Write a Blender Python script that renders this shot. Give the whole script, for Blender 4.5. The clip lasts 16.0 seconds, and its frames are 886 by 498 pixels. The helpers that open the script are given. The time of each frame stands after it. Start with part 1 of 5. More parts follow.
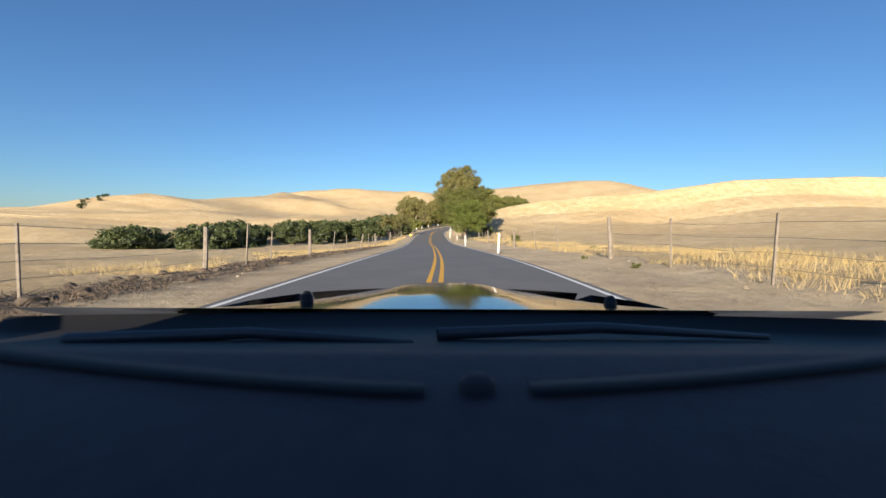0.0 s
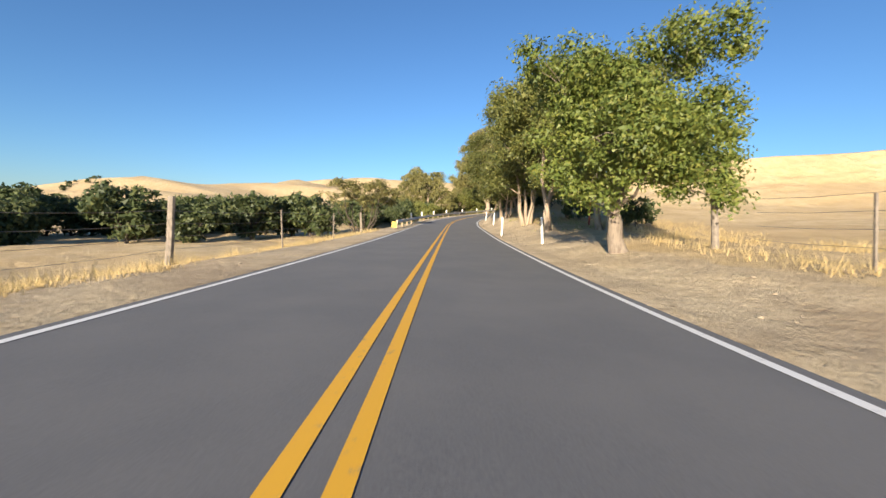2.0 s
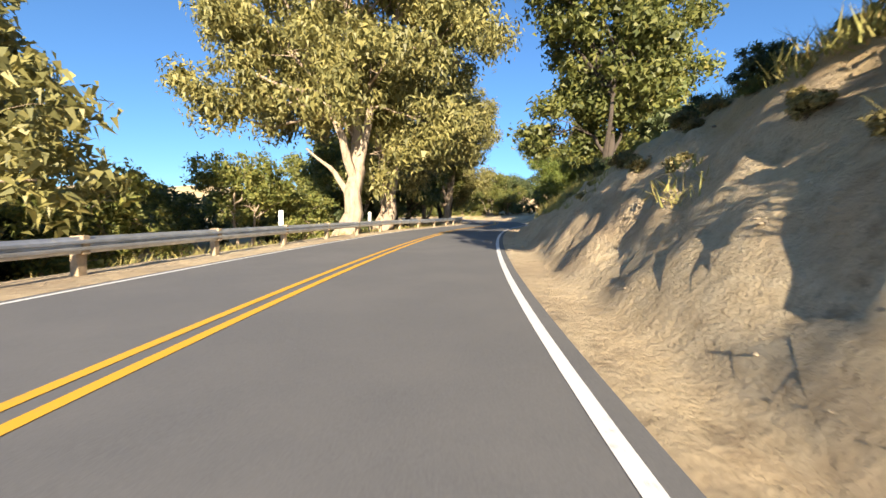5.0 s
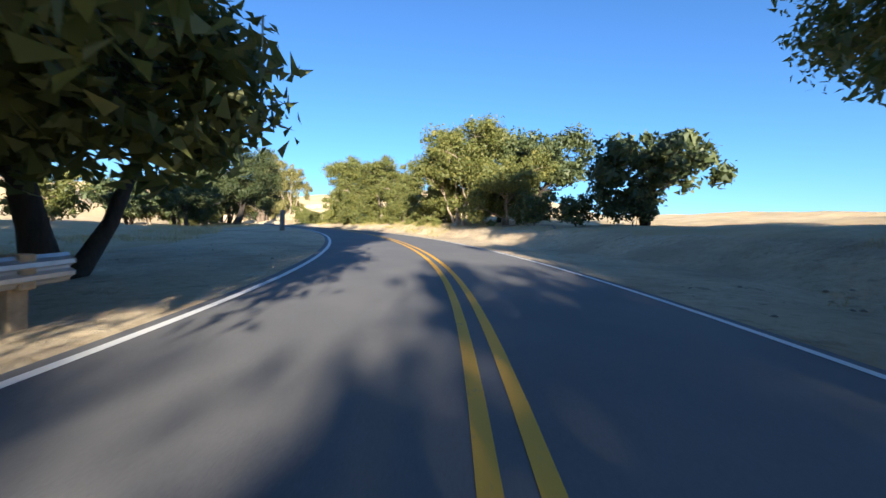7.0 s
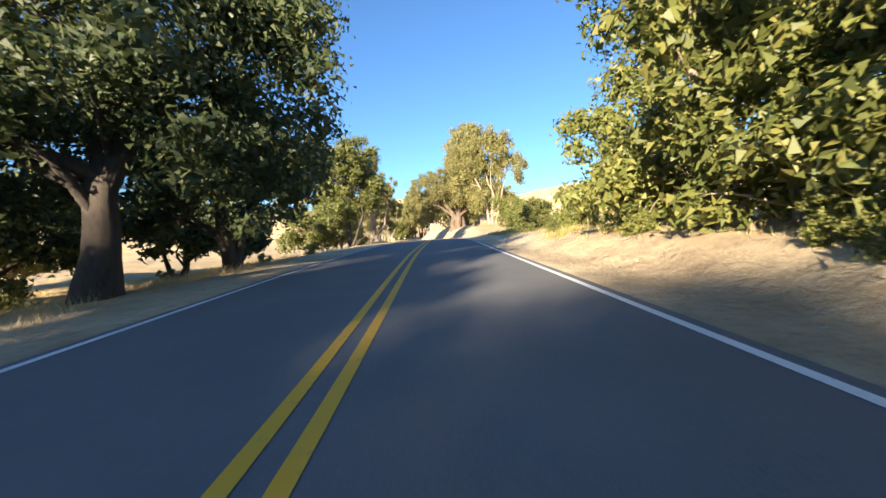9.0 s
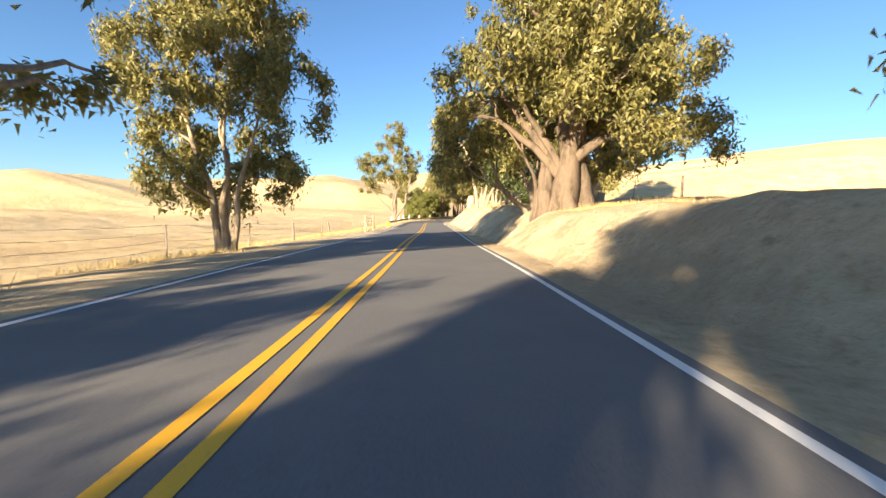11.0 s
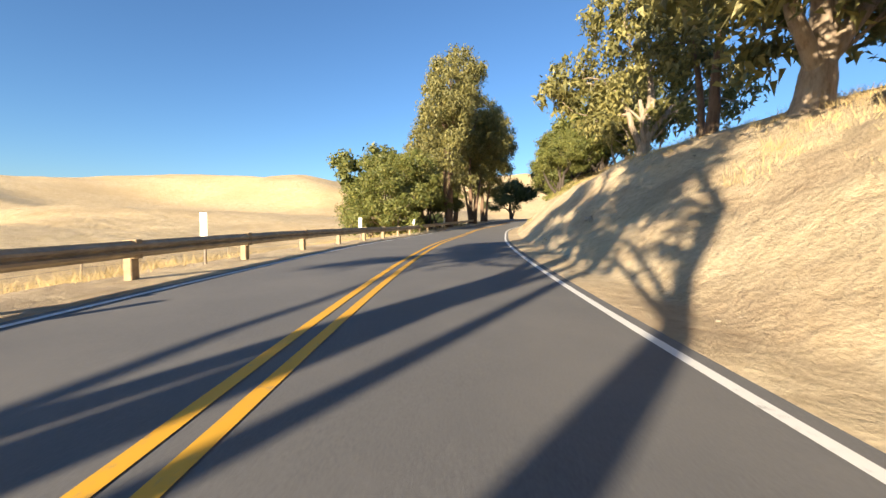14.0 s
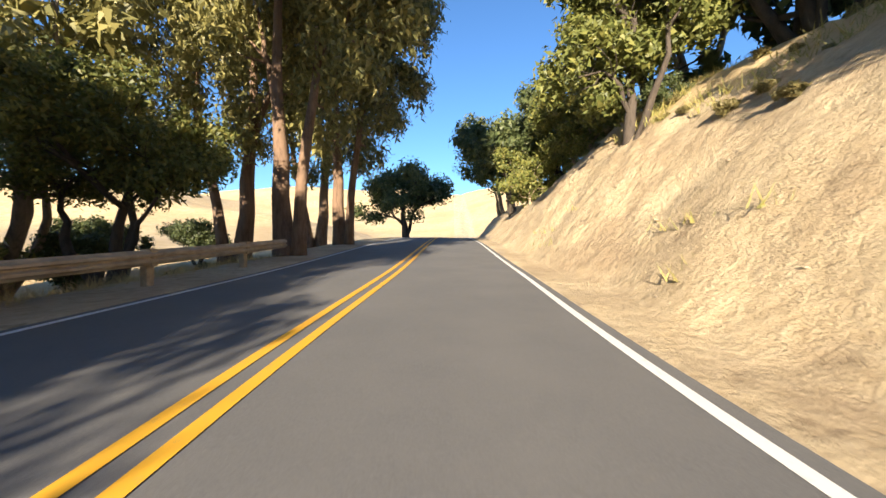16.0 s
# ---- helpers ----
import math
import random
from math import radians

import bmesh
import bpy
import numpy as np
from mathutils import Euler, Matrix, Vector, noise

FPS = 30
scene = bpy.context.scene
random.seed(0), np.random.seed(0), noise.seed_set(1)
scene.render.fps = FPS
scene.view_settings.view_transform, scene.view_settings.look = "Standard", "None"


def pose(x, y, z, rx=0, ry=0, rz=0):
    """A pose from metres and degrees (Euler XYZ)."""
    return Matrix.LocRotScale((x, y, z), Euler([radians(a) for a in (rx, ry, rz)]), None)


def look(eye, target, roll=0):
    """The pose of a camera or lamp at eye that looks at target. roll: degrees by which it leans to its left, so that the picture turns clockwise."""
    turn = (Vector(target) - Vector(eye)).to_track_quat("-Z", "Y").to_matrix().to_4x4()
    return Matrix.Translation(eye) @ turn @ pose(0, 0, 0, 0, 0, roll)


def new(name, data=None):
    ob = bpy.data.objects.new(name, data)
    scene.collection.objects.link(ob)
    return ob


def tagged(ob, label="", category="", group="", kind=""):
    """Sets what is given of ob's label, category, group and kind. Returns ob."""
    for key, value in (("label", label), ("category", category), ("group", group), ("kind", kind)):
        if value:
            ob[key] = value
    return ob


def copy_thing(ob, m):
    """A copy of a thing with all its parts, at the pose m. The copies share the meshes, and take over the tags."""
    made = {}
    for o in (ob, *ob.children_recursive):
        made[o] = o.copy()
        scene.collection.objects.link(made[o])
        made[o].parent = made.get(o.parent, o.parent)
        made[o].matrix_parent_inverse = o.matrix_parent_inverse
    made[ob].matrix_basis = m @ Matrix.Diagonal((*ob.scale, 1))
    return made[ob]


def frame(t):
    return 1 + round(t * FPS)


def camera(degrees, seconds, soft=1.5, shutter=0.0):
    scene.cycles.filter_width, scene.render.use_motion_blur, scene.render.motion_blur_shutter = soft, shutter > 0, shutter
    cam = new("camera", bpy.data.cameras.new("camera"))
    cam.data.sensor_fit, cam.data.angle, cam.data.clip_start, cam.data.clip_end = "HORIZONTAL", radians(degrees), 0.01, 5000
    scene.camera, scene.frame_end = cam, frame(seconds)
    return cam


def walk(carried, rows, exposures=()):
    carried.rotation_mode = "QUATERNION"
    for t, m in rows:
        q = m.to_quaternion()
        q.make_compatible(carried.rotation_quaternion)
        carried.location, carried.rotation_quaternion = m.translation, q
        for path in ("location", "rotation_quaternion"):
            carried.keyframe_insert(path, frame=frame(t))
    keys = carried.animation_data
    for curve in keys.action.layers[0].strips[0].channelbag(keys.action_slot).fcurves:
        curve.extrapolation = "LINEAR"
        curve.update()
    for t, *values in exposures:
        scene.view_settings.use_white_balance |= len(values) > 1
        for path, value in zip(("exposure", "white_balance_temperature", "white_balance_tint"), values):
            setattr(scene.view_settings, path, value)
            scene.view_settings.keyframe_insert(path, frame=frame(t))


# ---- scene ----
# ---- camera and its walk ----
cam = camera(95.0, 16.0, soft=1.5, shutter=0.04)
# seconds, x, y, z, pitch, roll, yaw
PATH = [
    (0, 0.000, 0.000, 1.200, -3.39, 0.27, 1.59),
    (0.5, -0.171, 13.825, 1.027, -5.31, 1.32, 2.69),
    (1, -0.813, 27.758, 0.543, -5.55, 1.10, 4.00),
    (1.5, -1.462, 41.971, 0.046, -5.26, 2.64, 4.88),
    (2, -2.682, 56.591, -0.418, -4.38, 1.36, 4.66),
    (2.5, -3.552, 71.511, -0.535, -3.60, 0.83, 3.98),
    (3, -4.210, 86.313, -0.374, -3.41, 1.02, 3.51),
    (3.5, -4.818, 100.815, -0.177, -3.28, 2.05, 1.95),
    (4, -4.568, 114.744, 0.204, -2.76, 3.60, -1.63),
    (4.5, -3.191, 127.661, 0.641, -2.21, 1.04, -6.42),
    (5, -0.349, 139.697, 1.218, -2.13, 0.46, -13.58),
    (5.2, 1.087, 144.533, 1.476, -2.10, -1.07, -16.59),
    (5.55, 3.951, 152.946, 1.931, -2.04, -0.87, -20.69),
    (5.9, 7.313, 161.276, 2.388, -1.87, -0.37, -22.94),
    (6.25, 10.899, 169.618, 2.849, -1.65, 0.29, -23.26),
    (6.6, 14.425, 178.089, 3.313, -1.43, 0.95, -21.59),
    (6.95, 17.579, 186.805, 3.781, -1.26, 1.45, -17.86),
    (7.3, 20.019, 195.844, 4.252, -1.19, 1.65, -12.00),
    (7.5, 20.964, 201.144, 4.485, -1.68, -0.88, -7.81),
    (8, 21.859, 214.559, 5.198, -1.62, -0.22, 1.90),
    (8.5, 20.723, 227.915, 5.768, -1.46, -2.22, 10.55),
    (9, 17.667, 241.015, 6.143, -1.41, -3.50, 13.95),
    (9.2, 16.413, 246.199, 6.375, -1.46, -2.65, 14.29),
    (9.55, 14.076, 255.292, 6.742, -1.69, -2.38, 14.38),
    (9.9, 11.767, 264.490, 7.027, -2.29, -1.72, 13.73),
    (10.25, 9.477, 273.822, 7.232, -3.05, -0.85, 14.18),
    (10.6, 6.934, 283.225, 7.357, -3.82, 0.01, 16.33),
    (10.95, 3.970, 292.607, 7.401, -4.41, 0.68, 18.77),
    (11.3, 0.602, 301.931, 7.364, -4.65, 0.94, 20.75),
    (11.5, -1.435, 307.234, 7.353, -4.67, 0.64, 20.91),
    (12, -6.420, 320.466, 7.209, -5.11, 0.16, 20.96),
    (12.5, -11.123, 333.812, 7.182, -4.78, -0.91, 21.29),
    (13, -16.341, 346.875, 7.272, -4.50, 0.01, 21.19),
    (13.5, -21.343, 359.689, 7.300, -3.89, -0.37, 20.64),
    (14, -25.771, 371.697, 7.400, -3.56, 0.47, 18.16),
    (14.5, -29.256, 383.760, 7.639, -3.78, 2.12, 13.12),
    (15, -31.441, 395.826, 7.589, -3.41, 1.50, 8.81),
    (15.5, -33.843, 407.485, 7.618, -2.61, -0.13, 4.35),
    (16, -35.045, 419.035, 7.992, -0.84, 0.33, 1.26),
]


def eye_pose(x, y, z, pitch, roll, yaw):
    return (Matrix.Translation((x, y, z)) @ Matrix.Rotation(radians(yaw), 4, "Z")
            @ Matrix.Rotation(radians(90 + pitch), 4, "X") @ Matrix.Rotation(radians(roll), 4, "Z"))


# the film's own brightness and white balance: seconds, stops, kelvin, tint
EXPOSURES = [(0.0, 1.0, 6500, 10), (1.5, 1.1, 6500, 10), (2.5, 1.4, 6700, 10), (3.5, 1.6, 6500, 10), (5.2, 1.7, 6650, 10), (7.3, 1.75, 5900, 10), (8.5, 1.85, 6150, 10),
             (9.2, 1.95, 6900, 10), (11.3, 1.9, 7500, 10), (12.5, 1.52, 7000, 10), (13.5, 1.5, 6750, 10), (14.5, 1.65, 7200, 10), (15.5, 1.7, 7150, 10), (16.0, 1.78, 6600, 10)]


def pull_away(t):
    """The first half second, in which the camera gathers speed."""
    a, b = np.array(PATH[0]), np.array(PATH[1])
    r = a + (b - a) * t / 0.5
    r[1:4] -= (b - a)[1:4] / 13.83 * 0.9 * (1 - math.exp(-t / 0.0325)) * (1 - t / 0.5)
    return (t, eye_pose(*(float(q) for q in r[1:])))


START = [pull_away(k / FPS) for k in (0, 1, 2, 3, 5, 8, 11)]
walk(cam, START + [(t, eye_pose(*r)) for t, *r in PATH[1:]], EXPOSURES)

# ---- world, sun and exposure ----
SUN_YAW, SUN_ELEV = -11.0, 14.5
world = bpy.data.worlds.new("sky")
scene.world = world
world.use_nodes = True
wn = world.node_tree
sky = wn.nodes.new("ShaderNodeTexSky")
sky.sky_type, sky.sun_disc = "NISHITA", False
sky.sun_elevation, sky.sun_rotation = radians(SUN_ELEV), radians(180 - SUN_YAW)
sky.air_density, sky.dust_density, sky.ozone_density = 1.0, 0.25, 6.0
wn.links.new(sky.outputs[0], wn.nodes["Background"].inputs[0])
wn.nodes["Background"].inputs[1].default_value = 0.074
sun = new("sun", bpy.data.lights.new("sun", "SUN"))
sun.data.energy, sun.data.angle, sun.data.color = 5.0, radians(0.6), (1.0, 0.86, 0.66)
sun.matrix_world = look((0, 0, 60), (0 - math.sin(radians(SUN_YAW)), math.cos(radians(SUN_YAW)), 60 - math.tan(radians(SUN_ELEV))))

# ---- materials ----


def material(name, build):
    m = bpy.data.materials.new(name)
    m.use_nodes = True
    nt = m.node_tree
    build(nt, nt.nodes["Principled BSDF"])
    return m


def noise_node(nt, scale, detail=6.0, rough=0.6, coord="Object", stretch=(1, 1, 1)):
    tc, mp = nt.nodes.new("ShaderNodeTexCoord"), nt.nodes.new("ShaderNodeMapping")
    mp.inputs["Scale"].default_value = stretch
    n = nt.nodes.new("ShaderNodeTexNoise")
    n.inputs["Scale"].default_value, n.inputs["Detail"].default_value, n.inputs["Roughness"].default_value = scale, detail, rough
    nt.links.new(tc.outputs[coord], mp.inputs[0])
    nt.links.new(mp.outputs[0], n.inputs["Vector"])
    return n.outputs["Fac"]


def ramp(nt, fac, *stops):
    r = nt.nodes.new("ShaderNodeValToRGB")
    el = r.color_ramp.elements
    while len(el) < len(stops):
        el.new(0.5)
    for e, (p, c) in zip(el, stops):
        e.position, e.color = p, (*c, 1)
    nt.links.new(fac, r.inputs[0])
    return r.outputs[0]


def mix(nt, fac, a, b, mode="MIX"):
    n = nt.nodes.new("ShaderNodeMix")
    n.data_type, n.blend_type = "RGBA", mode
    for sock, v in ((n.inputs[0], fac), (n.inputs[6], a), (n.inputs[7], b)):
        if isinstance(v, (int, float)):
            sock.default_value = v
        elif isinstance(v, tuple):
            sock.default_value = (*v, 1)
        else:
            nt.links.new(v, sock)
    return n.outputs[2]


def math_node(nt, op, a, b=0.0):
    n = nt.nodes.new("ShaderNodeMath")
    n.operation = op
    for sock, v in ((n.inputs[0], a), (n.inputs[1], b)):
        if isinstance(v, (int, float)):
            sock.default_value = v
        else:
            nt.links.new(v, sock)
    return n.outputs[0]


def bump(nt, bsdf, height, strength=0.4, distance=0.05):
    b = nt.nodes.new("ShaderNodeBump")
    b.inputs["Strength"].default_value, b.inputs["Distance"].default_value = strength, distance
    nt.links.new(height, b.inputs["Height"])
    nt.links.new(b.outputs[0], bsdf.inputs["Normal"])


def plain(name, colour, rough=0.6, metal=0.0, vary=0.15, scale=6.0, bumpy=0.0):
    def build(nt, b):
        f = noise_node(nt, scale)
        lo = tuple(c * (1 - vary) for c in colour)
        hi = tuple(min(1, c * (1 + vary)) for c in colour)
        nt.links.new(ramp(nt, f, (0.3, lo), (0.7, hi)), b.inputs["Base Color"])
        b.inputs["Roughness"].default_value, b.inputs["Metallic"].default_value = rough, metal
        if bumpy:
            bump(nt, b, noise_node(nt, scale * 4), bumpy, 0.02)
    return material(name, build)


def ground_build(nt, b):
    at = nt.nodes.new("ShaderNodeAttribute")
    at.attribute_name = "dirt"
    big, mid, fine, grit = noise_node(nt, 0.035, 4), noise_node(nt, 0.5, 6), noise_node(nt, 5.0, 8, 0.72), noise_node(nt, 26.0, 4, 0.7)
    straw = noise_node(nt, 2.2, 8, 0.8, stretch=(1, 1, 0.3))
    grass = ramp(nt, mid, (0.3, (0.51, 0.37, 0.19)), (0.55, (0.65, 0.50, 0.285)), (0.75, (0.71, 0.57, 0.36)))
    grass = mix(nt, ramp(nt, straw, (0.36, (0.6, 0.6, 0.6)), (0.5, (0, 0, 0))), grass, (0.42, 0.30, 0.14))
    grass = mix(nt, ramp(nt, big, (0.42, (0, 0, 0)), (0.6, (0.55, 0.55, 0.55))), grass, (0.50, 0.345, 0.17))
    soil = ramp(nt, fine, (0.28, (0.42, 0.305, 0.175)), (0.45, (0.62, 0.49, 0.31)), (0.6, (0.70, 0.57, 0.375)), (0.8, (0.77, 0.655, 0.46)))
    soil = mix(nt, ramp(nt, mid, (0.42, (0, 0, 0)), (0.62, (0.38, 0.38, 0.38))), soil, (0.56, 0.42, 0.245))
    pock = ramp(nt, noise_node(nt, 1.7, 6, 0.7), (0.33, (1, 1, 1)), (0.42, (0, 0, 0)))
    soil = mix(nt, math_node(nt, "MULTIPLY", pock, 0.5), soil, (0.15, 0.10, 0.06))
    stain = ramp(nt, noise_node(nt, 0.33, 5, 0.65, stretch=(1, 1, 1.8)), (0.44, (0, 0, 0)), (0.62, (0.62, 0.62, 0.62)))
    soil = mix(nt, stain, soil, (0.37, 0.265, 0.165))
    soil = mix(nt, ramp(nt, grit, (0.3, (0.5, 0.5, 0.5)), (0.42, (0, 0, 0))), soil, (0.22, 0.16, 0.10))
    edge = math_node(nt, "ADD", at.outputs["Fac"], math_node(nt, "MULTIPLY", math_node(nt, "SUBTRACT", mid, 0.5), 1.3))
    col = mix(nt, ramp(nt, edge, (0.38, (0, 0, 0)), (0.62, (1, 1, 1))), grass, soil)
    bur = nt.nodes.new("ShaderNodeAttribute")
    bur.attribute_name = "burnt"
    scorch = math_node(nt, "MULTIPLY", bur.outputs["Fac"], ramp(nt, noise_node(nt, 1.3, 8, 0.75), (0.40, (0.25, 0.25, 0.25)), (0.52, (1, 1, 1))))
    col = mix(nt, scorch, col, (0.060, 0.045, 0.036))
    nt.links.new(col, b.inputs["Base Color"])
    b.inputs["Roughness"].default_value = 0.95
    h = math_node(nt, "ADD", math_node(nt, "MULTIPLY", fine, 0.55), math_node(nt, "MULTIPLY", mid, 2.2))
    bump(nt, b, math_node(nt, "ADD", h, math_node(nt, "MULTIPLY", grit, 0.2)), 1.0, 0.2)


def asphalt_build(nt, b):
    fine, mid = noise_node(nt, 60.0, 4, 0.8), noise_node(nt, 0.6, 5)
    c = ramp(nt, fine, (0.3, (0.10, 0.10, 0.102)), (0.7, (0.175, 0.173, 0.172)))
    c = mix(nt, ramp(nt, mid, (0.4, (0, 0, 0)), (0.65, (0.45, 0.45, 0.45))), c, (0.19, 0.182, 0.172))
    nt.links.new(c, b.inputs["Base Color"])
    b.inputs["Roughness"].default_value = 0.85
    bump(nt, b, fine, 0.35, 0.01)


def paint_build(colour):
    def build(nt, b):
        f = noise_node(nt, 9.0, 8, 0.75)
        nt.links.new(mix(nt, ramp(nt, f, (0.3, (0.7, 0.7, 0.7)), (0.42, (0, 0, 0))), colour, (0.2, 0.19, 0.18)), b.inputs["Base Color"])
        b.inputs["Roughness"].default_value = 0.7
    return build


def leaf_build(dark, light, warm):
    def build(nt, b):
        g = nt.nodes.new("ShaderNodeNewGeometry")
        o = nt.nodes.new("ShaderNodeObjectInfo")
        c = ramp(nt, g.outputs["Random Per Island"], (0.0, dark), (0.6, light), (1.0, warm))
        c = mix(nt, 0.35, c, ramp(nt, noise_node(nt, 0.5, 3), (0.35, dark), (0.65, light)))
        hs = nt.nodes.new("ShaderNodeHueSaturation")
        nt.links.new(math_node(nt, "ADD", math_node(nt, "MULTIPLY", o.outputs["Random"], 0.3), 0.85), hs.inputs["Value"])
        nt.links.new(c, hs.inputs["Color"])
        nt.links.new(hs.outputs[0], b.inputs["Base Color"])
        b.inputs["Roughness"].default_value = 0.55
        tr = nt.nodes.new("ShaderNodeBsdfTranslucent")
        nt.links.new(hs.outputs[0], tr.inputs["Color"])
        ms = nt.nodes.new("ShaderNodeMixShader")
        ms.inputs[0].default_value = 0.35
        nt.links.new(b.outputs[0], ms.inputs[1])
        nt.links.new(tr.outputs[0], ms.inputs[2])
        nt.links.new(ms.outputs[0], nt.nodes["Material Output"].inputs["Surface"])
    return build


def straw_build(light, dark):
    def build(nt, b):
        g = nt.nodes.new("ShaderNodeNewGeometry")
        nt.links.new(ramp(nt, g.outputs["Random Per Island"], (0.0, dark), (0.7, light), (1.0, tuple(min(1, c * 1.2) for c in light))), b.inputs["Base Color"])
        b.inputs["Roughness"].default_value = 0.8
        tr = nt.nodes.new("ShaderNodeBsdfTranslucent")
        tr.inputs["Color"].default_value = (*light, 1)
        ms = nt.nodes.new("ShaderNodeMixShader")
        ms.inputs[0].default_value = 0.3
        nt.links.new(b.outputs[0], ms.inputs[1])
        nt.links.new(tr.outputs[0], ms.inputs[2])
        nt.links.new(ms.outputs[0], nt.nodes["Material Output"].inputs["Surface"])
    return build


def bark_build(base, patch, streak=(3, 3, 0.6)):
    def build(nt, b):
        f, g = noise_node(nt, 1.6, 8, 0.7, stretch=streak), noise_node(nt, 9.0, 6, 0.7, stretch=streak)
        c = ramp(nt, f, (0.38, patch), (0.52, base), (0.75, tuple(min(1, v * 1.25) for v in base)))
        c = mix(nt, 0.4, c, ramp(nt, g, (0.3, patch), (0.7, base)))
        nt.links.new(c, b.inputs["Base Color"])
        b.inputs["Roughness"].default_value = 0.9
        bump(nt, b, g, 0.7, 0.05)
    return build


M_GROUND = material("dry_grass_and_dirt", ground_build)
M_ROAD = material("asphalt", asphalt_build)
M_WHITE = material("white_road_paint", paint_build((0.78, 0.77, 0.74)))
M_YELLOW = material("yellow_road_paint", paint_build((0.80, 0.42, 0.03)))
M_OAK = material("oak_leaves", leaf_build((0.042, 0.062, 0.024), (0.10, 0.13, 0.048), (0.18, 0.19, 0.07)))
M_OLIVE = material("olive_leaves", leaf_build((0.08, 0.105, 0.028), (0.20, 0.215, 0.055), (0.34, 0.29, 0.08)))
M_GUM = material("gum_leaves", leaf_build((0.10, 0.105, 0.040), (0.265, 0.245, 0.085), (0.42, 0.36, 0.13)))
M_GREEN = material("bright_green_leaves", leaf_build((0.064, 0.082, 0.022), (0.175, 0.19, 0.05), (0.30, 0.28, 0.075)))
M_LEAFY = material("yellow_green_leaves", leaf_build((0.075, 0.115, 0.024), (0.19, 0.235, 0.048), (0.32, 0.31, 0.07)))
M_SCRUB = material("dry_scrub_leaves", leaf_build((0.10, 0.085, 0.034), (0.25, 0.215, 0.08), (0.42, 0.33, 0.14)))
M_BARK = material("dark_bark", bark_build((0.082, 0.064, 0.05), (0.036, 0.028, 0.022)))
M_PALE = material("pale_gum_bark", bark_build((0.40, 0.32, 0.235), (0.19, 0.13, 0.085)))
M_OLDBARK = material("grey_bark", bark_build((0.27, 0.22, 0.17), (0.12, 0.09, 0.07)))
M_STUMP = material("bleached_wood", bark_build((0.46, 0.38, 0.29), (0.26, 0.19, 0.13)))
M_SHAG = material("shaggy_trunk_bark", bark_build((0.17, 0.125, 0.09), (0.04, 0.03, 0.022), (1.3, 1.3, 0.35)))
M_RED = material("shaggy_brown_bark", bark_build((0.21, 0.135, 0.088), (0.085, 0.052, 0.034)))
M_STRAW = material("dry_straw", straw_build((0.60, 0.46, 0.22), (0.42, 0.30, 0.13)))
M_WEED = material("green_weeds", straw_build((0.30, 0.29, 0.09), (0.42, 0.33, 0.12)))
M_CHAR = plain("charred_brush", (0.10, 0.075, 0.055), 0.95, 0.0, 0.5, 2.0)
M_STONE = plain("pale_stone", (0.31, 0.25, 0.18), 0.9, 0.0, 0.35, 5.0, 0.5)
M_STEEL = plain("galvanised_steel", (0.52, 0.53, 0.54), 0.45, 0.7, 0.2, 3.0)
M_RUSTY = plain("weathered_steel", (0.40, 0.33, 0.24), 0.65, 0.35, 0.25, 3.0)
M_WOOD = plain("weathered_wood", (0.36, 0.27, 0.17), 0.85, 0.0, 0.35, 8.0, 0.4)
M_OLDWOOD = plain("grey_wood", (0.22, 0.185, 0.15), 0.9, 0.0, 0.4, 8.0, 0.5)
M_PLASTIC = plain("white_plastic", (0.82, 0.81, 0.78), 0.5, 0.0, 0.06, 3.0)
M_SIGN = plain("yellow_sign_sheet", (0.78, 0.55, 0.01), 0.45, 0.0, 0.05, 3.0)
M_BLACK = plain("black_paint", (0.015, 0.015, 0.016), 0.5, 0.0, 0.1)
M_REDPAINT = plain("faded_red_paint", (0.32, 0.06, 0.035), 0.7, 0.1, 0.3, 6.0)
M_WIRE = plain("fence_wire", (0.20, 0.18, 0.16), 0.6, 0.6, 0.2)
# ---- the road's centre line and the lie of the land ----
CENTRE = [
    (0.91, -59.98, 0.32),
    (0.21, -24.99, 0.22),
    (-0.29, 0.00, -0.00),
    (-0.60, 15.28, -0.27),
    (-1.40, 30.73, -0.76),
    (-2.36, 46.16, -1.28),
    (-3.61, 61.42, -1.63),
    (-4.59, 76.87, -1.66),
    (-5.40, 92.34, -1.48),
    (-6.01, 107.69, -1.18),
    (-5.65, 123.33, -0.70),
    (-3.14, 138.89, -0.04),
    (1.48, 153.73, 0.72),
    (7.64, 168.06, 1.51),
    (15.57, 181.49, 2.29),
    (20.61, 195.98, 3.05),
    (22.00, 211.46, 3.82),
    (20.39, 226.83, 4.49),
    (16.58, 241.60, 5.01),
    (12.57, 256.54, 5.57),
    (8.84, 271.59, 5.97),
    (4.73, 286.36, 6.15),
    (-0.45, 300.96, 6.16),
    (-5.98, 315.44, 6.06),
    (-11.20, 329.82, 6.00),
    (-16.76, 344.22, 6.05),
    (-22.40, 358.65, 6.11),
    (-27.64, 373.10, 6.25),
    (-31.65, 388.21, 6.40),
    (-34.49, 403.44, 6.45),
    (-36.58, 418.88, 6.79),
    (-36.59, 430.88, 7.24),
    (-36.58, 446.87, 8.04),
    (-36.58, 463.88, 8.59),
    (-34.62, 489.26, 8.49),
    (-27.75, 530.60, 7.39),
]


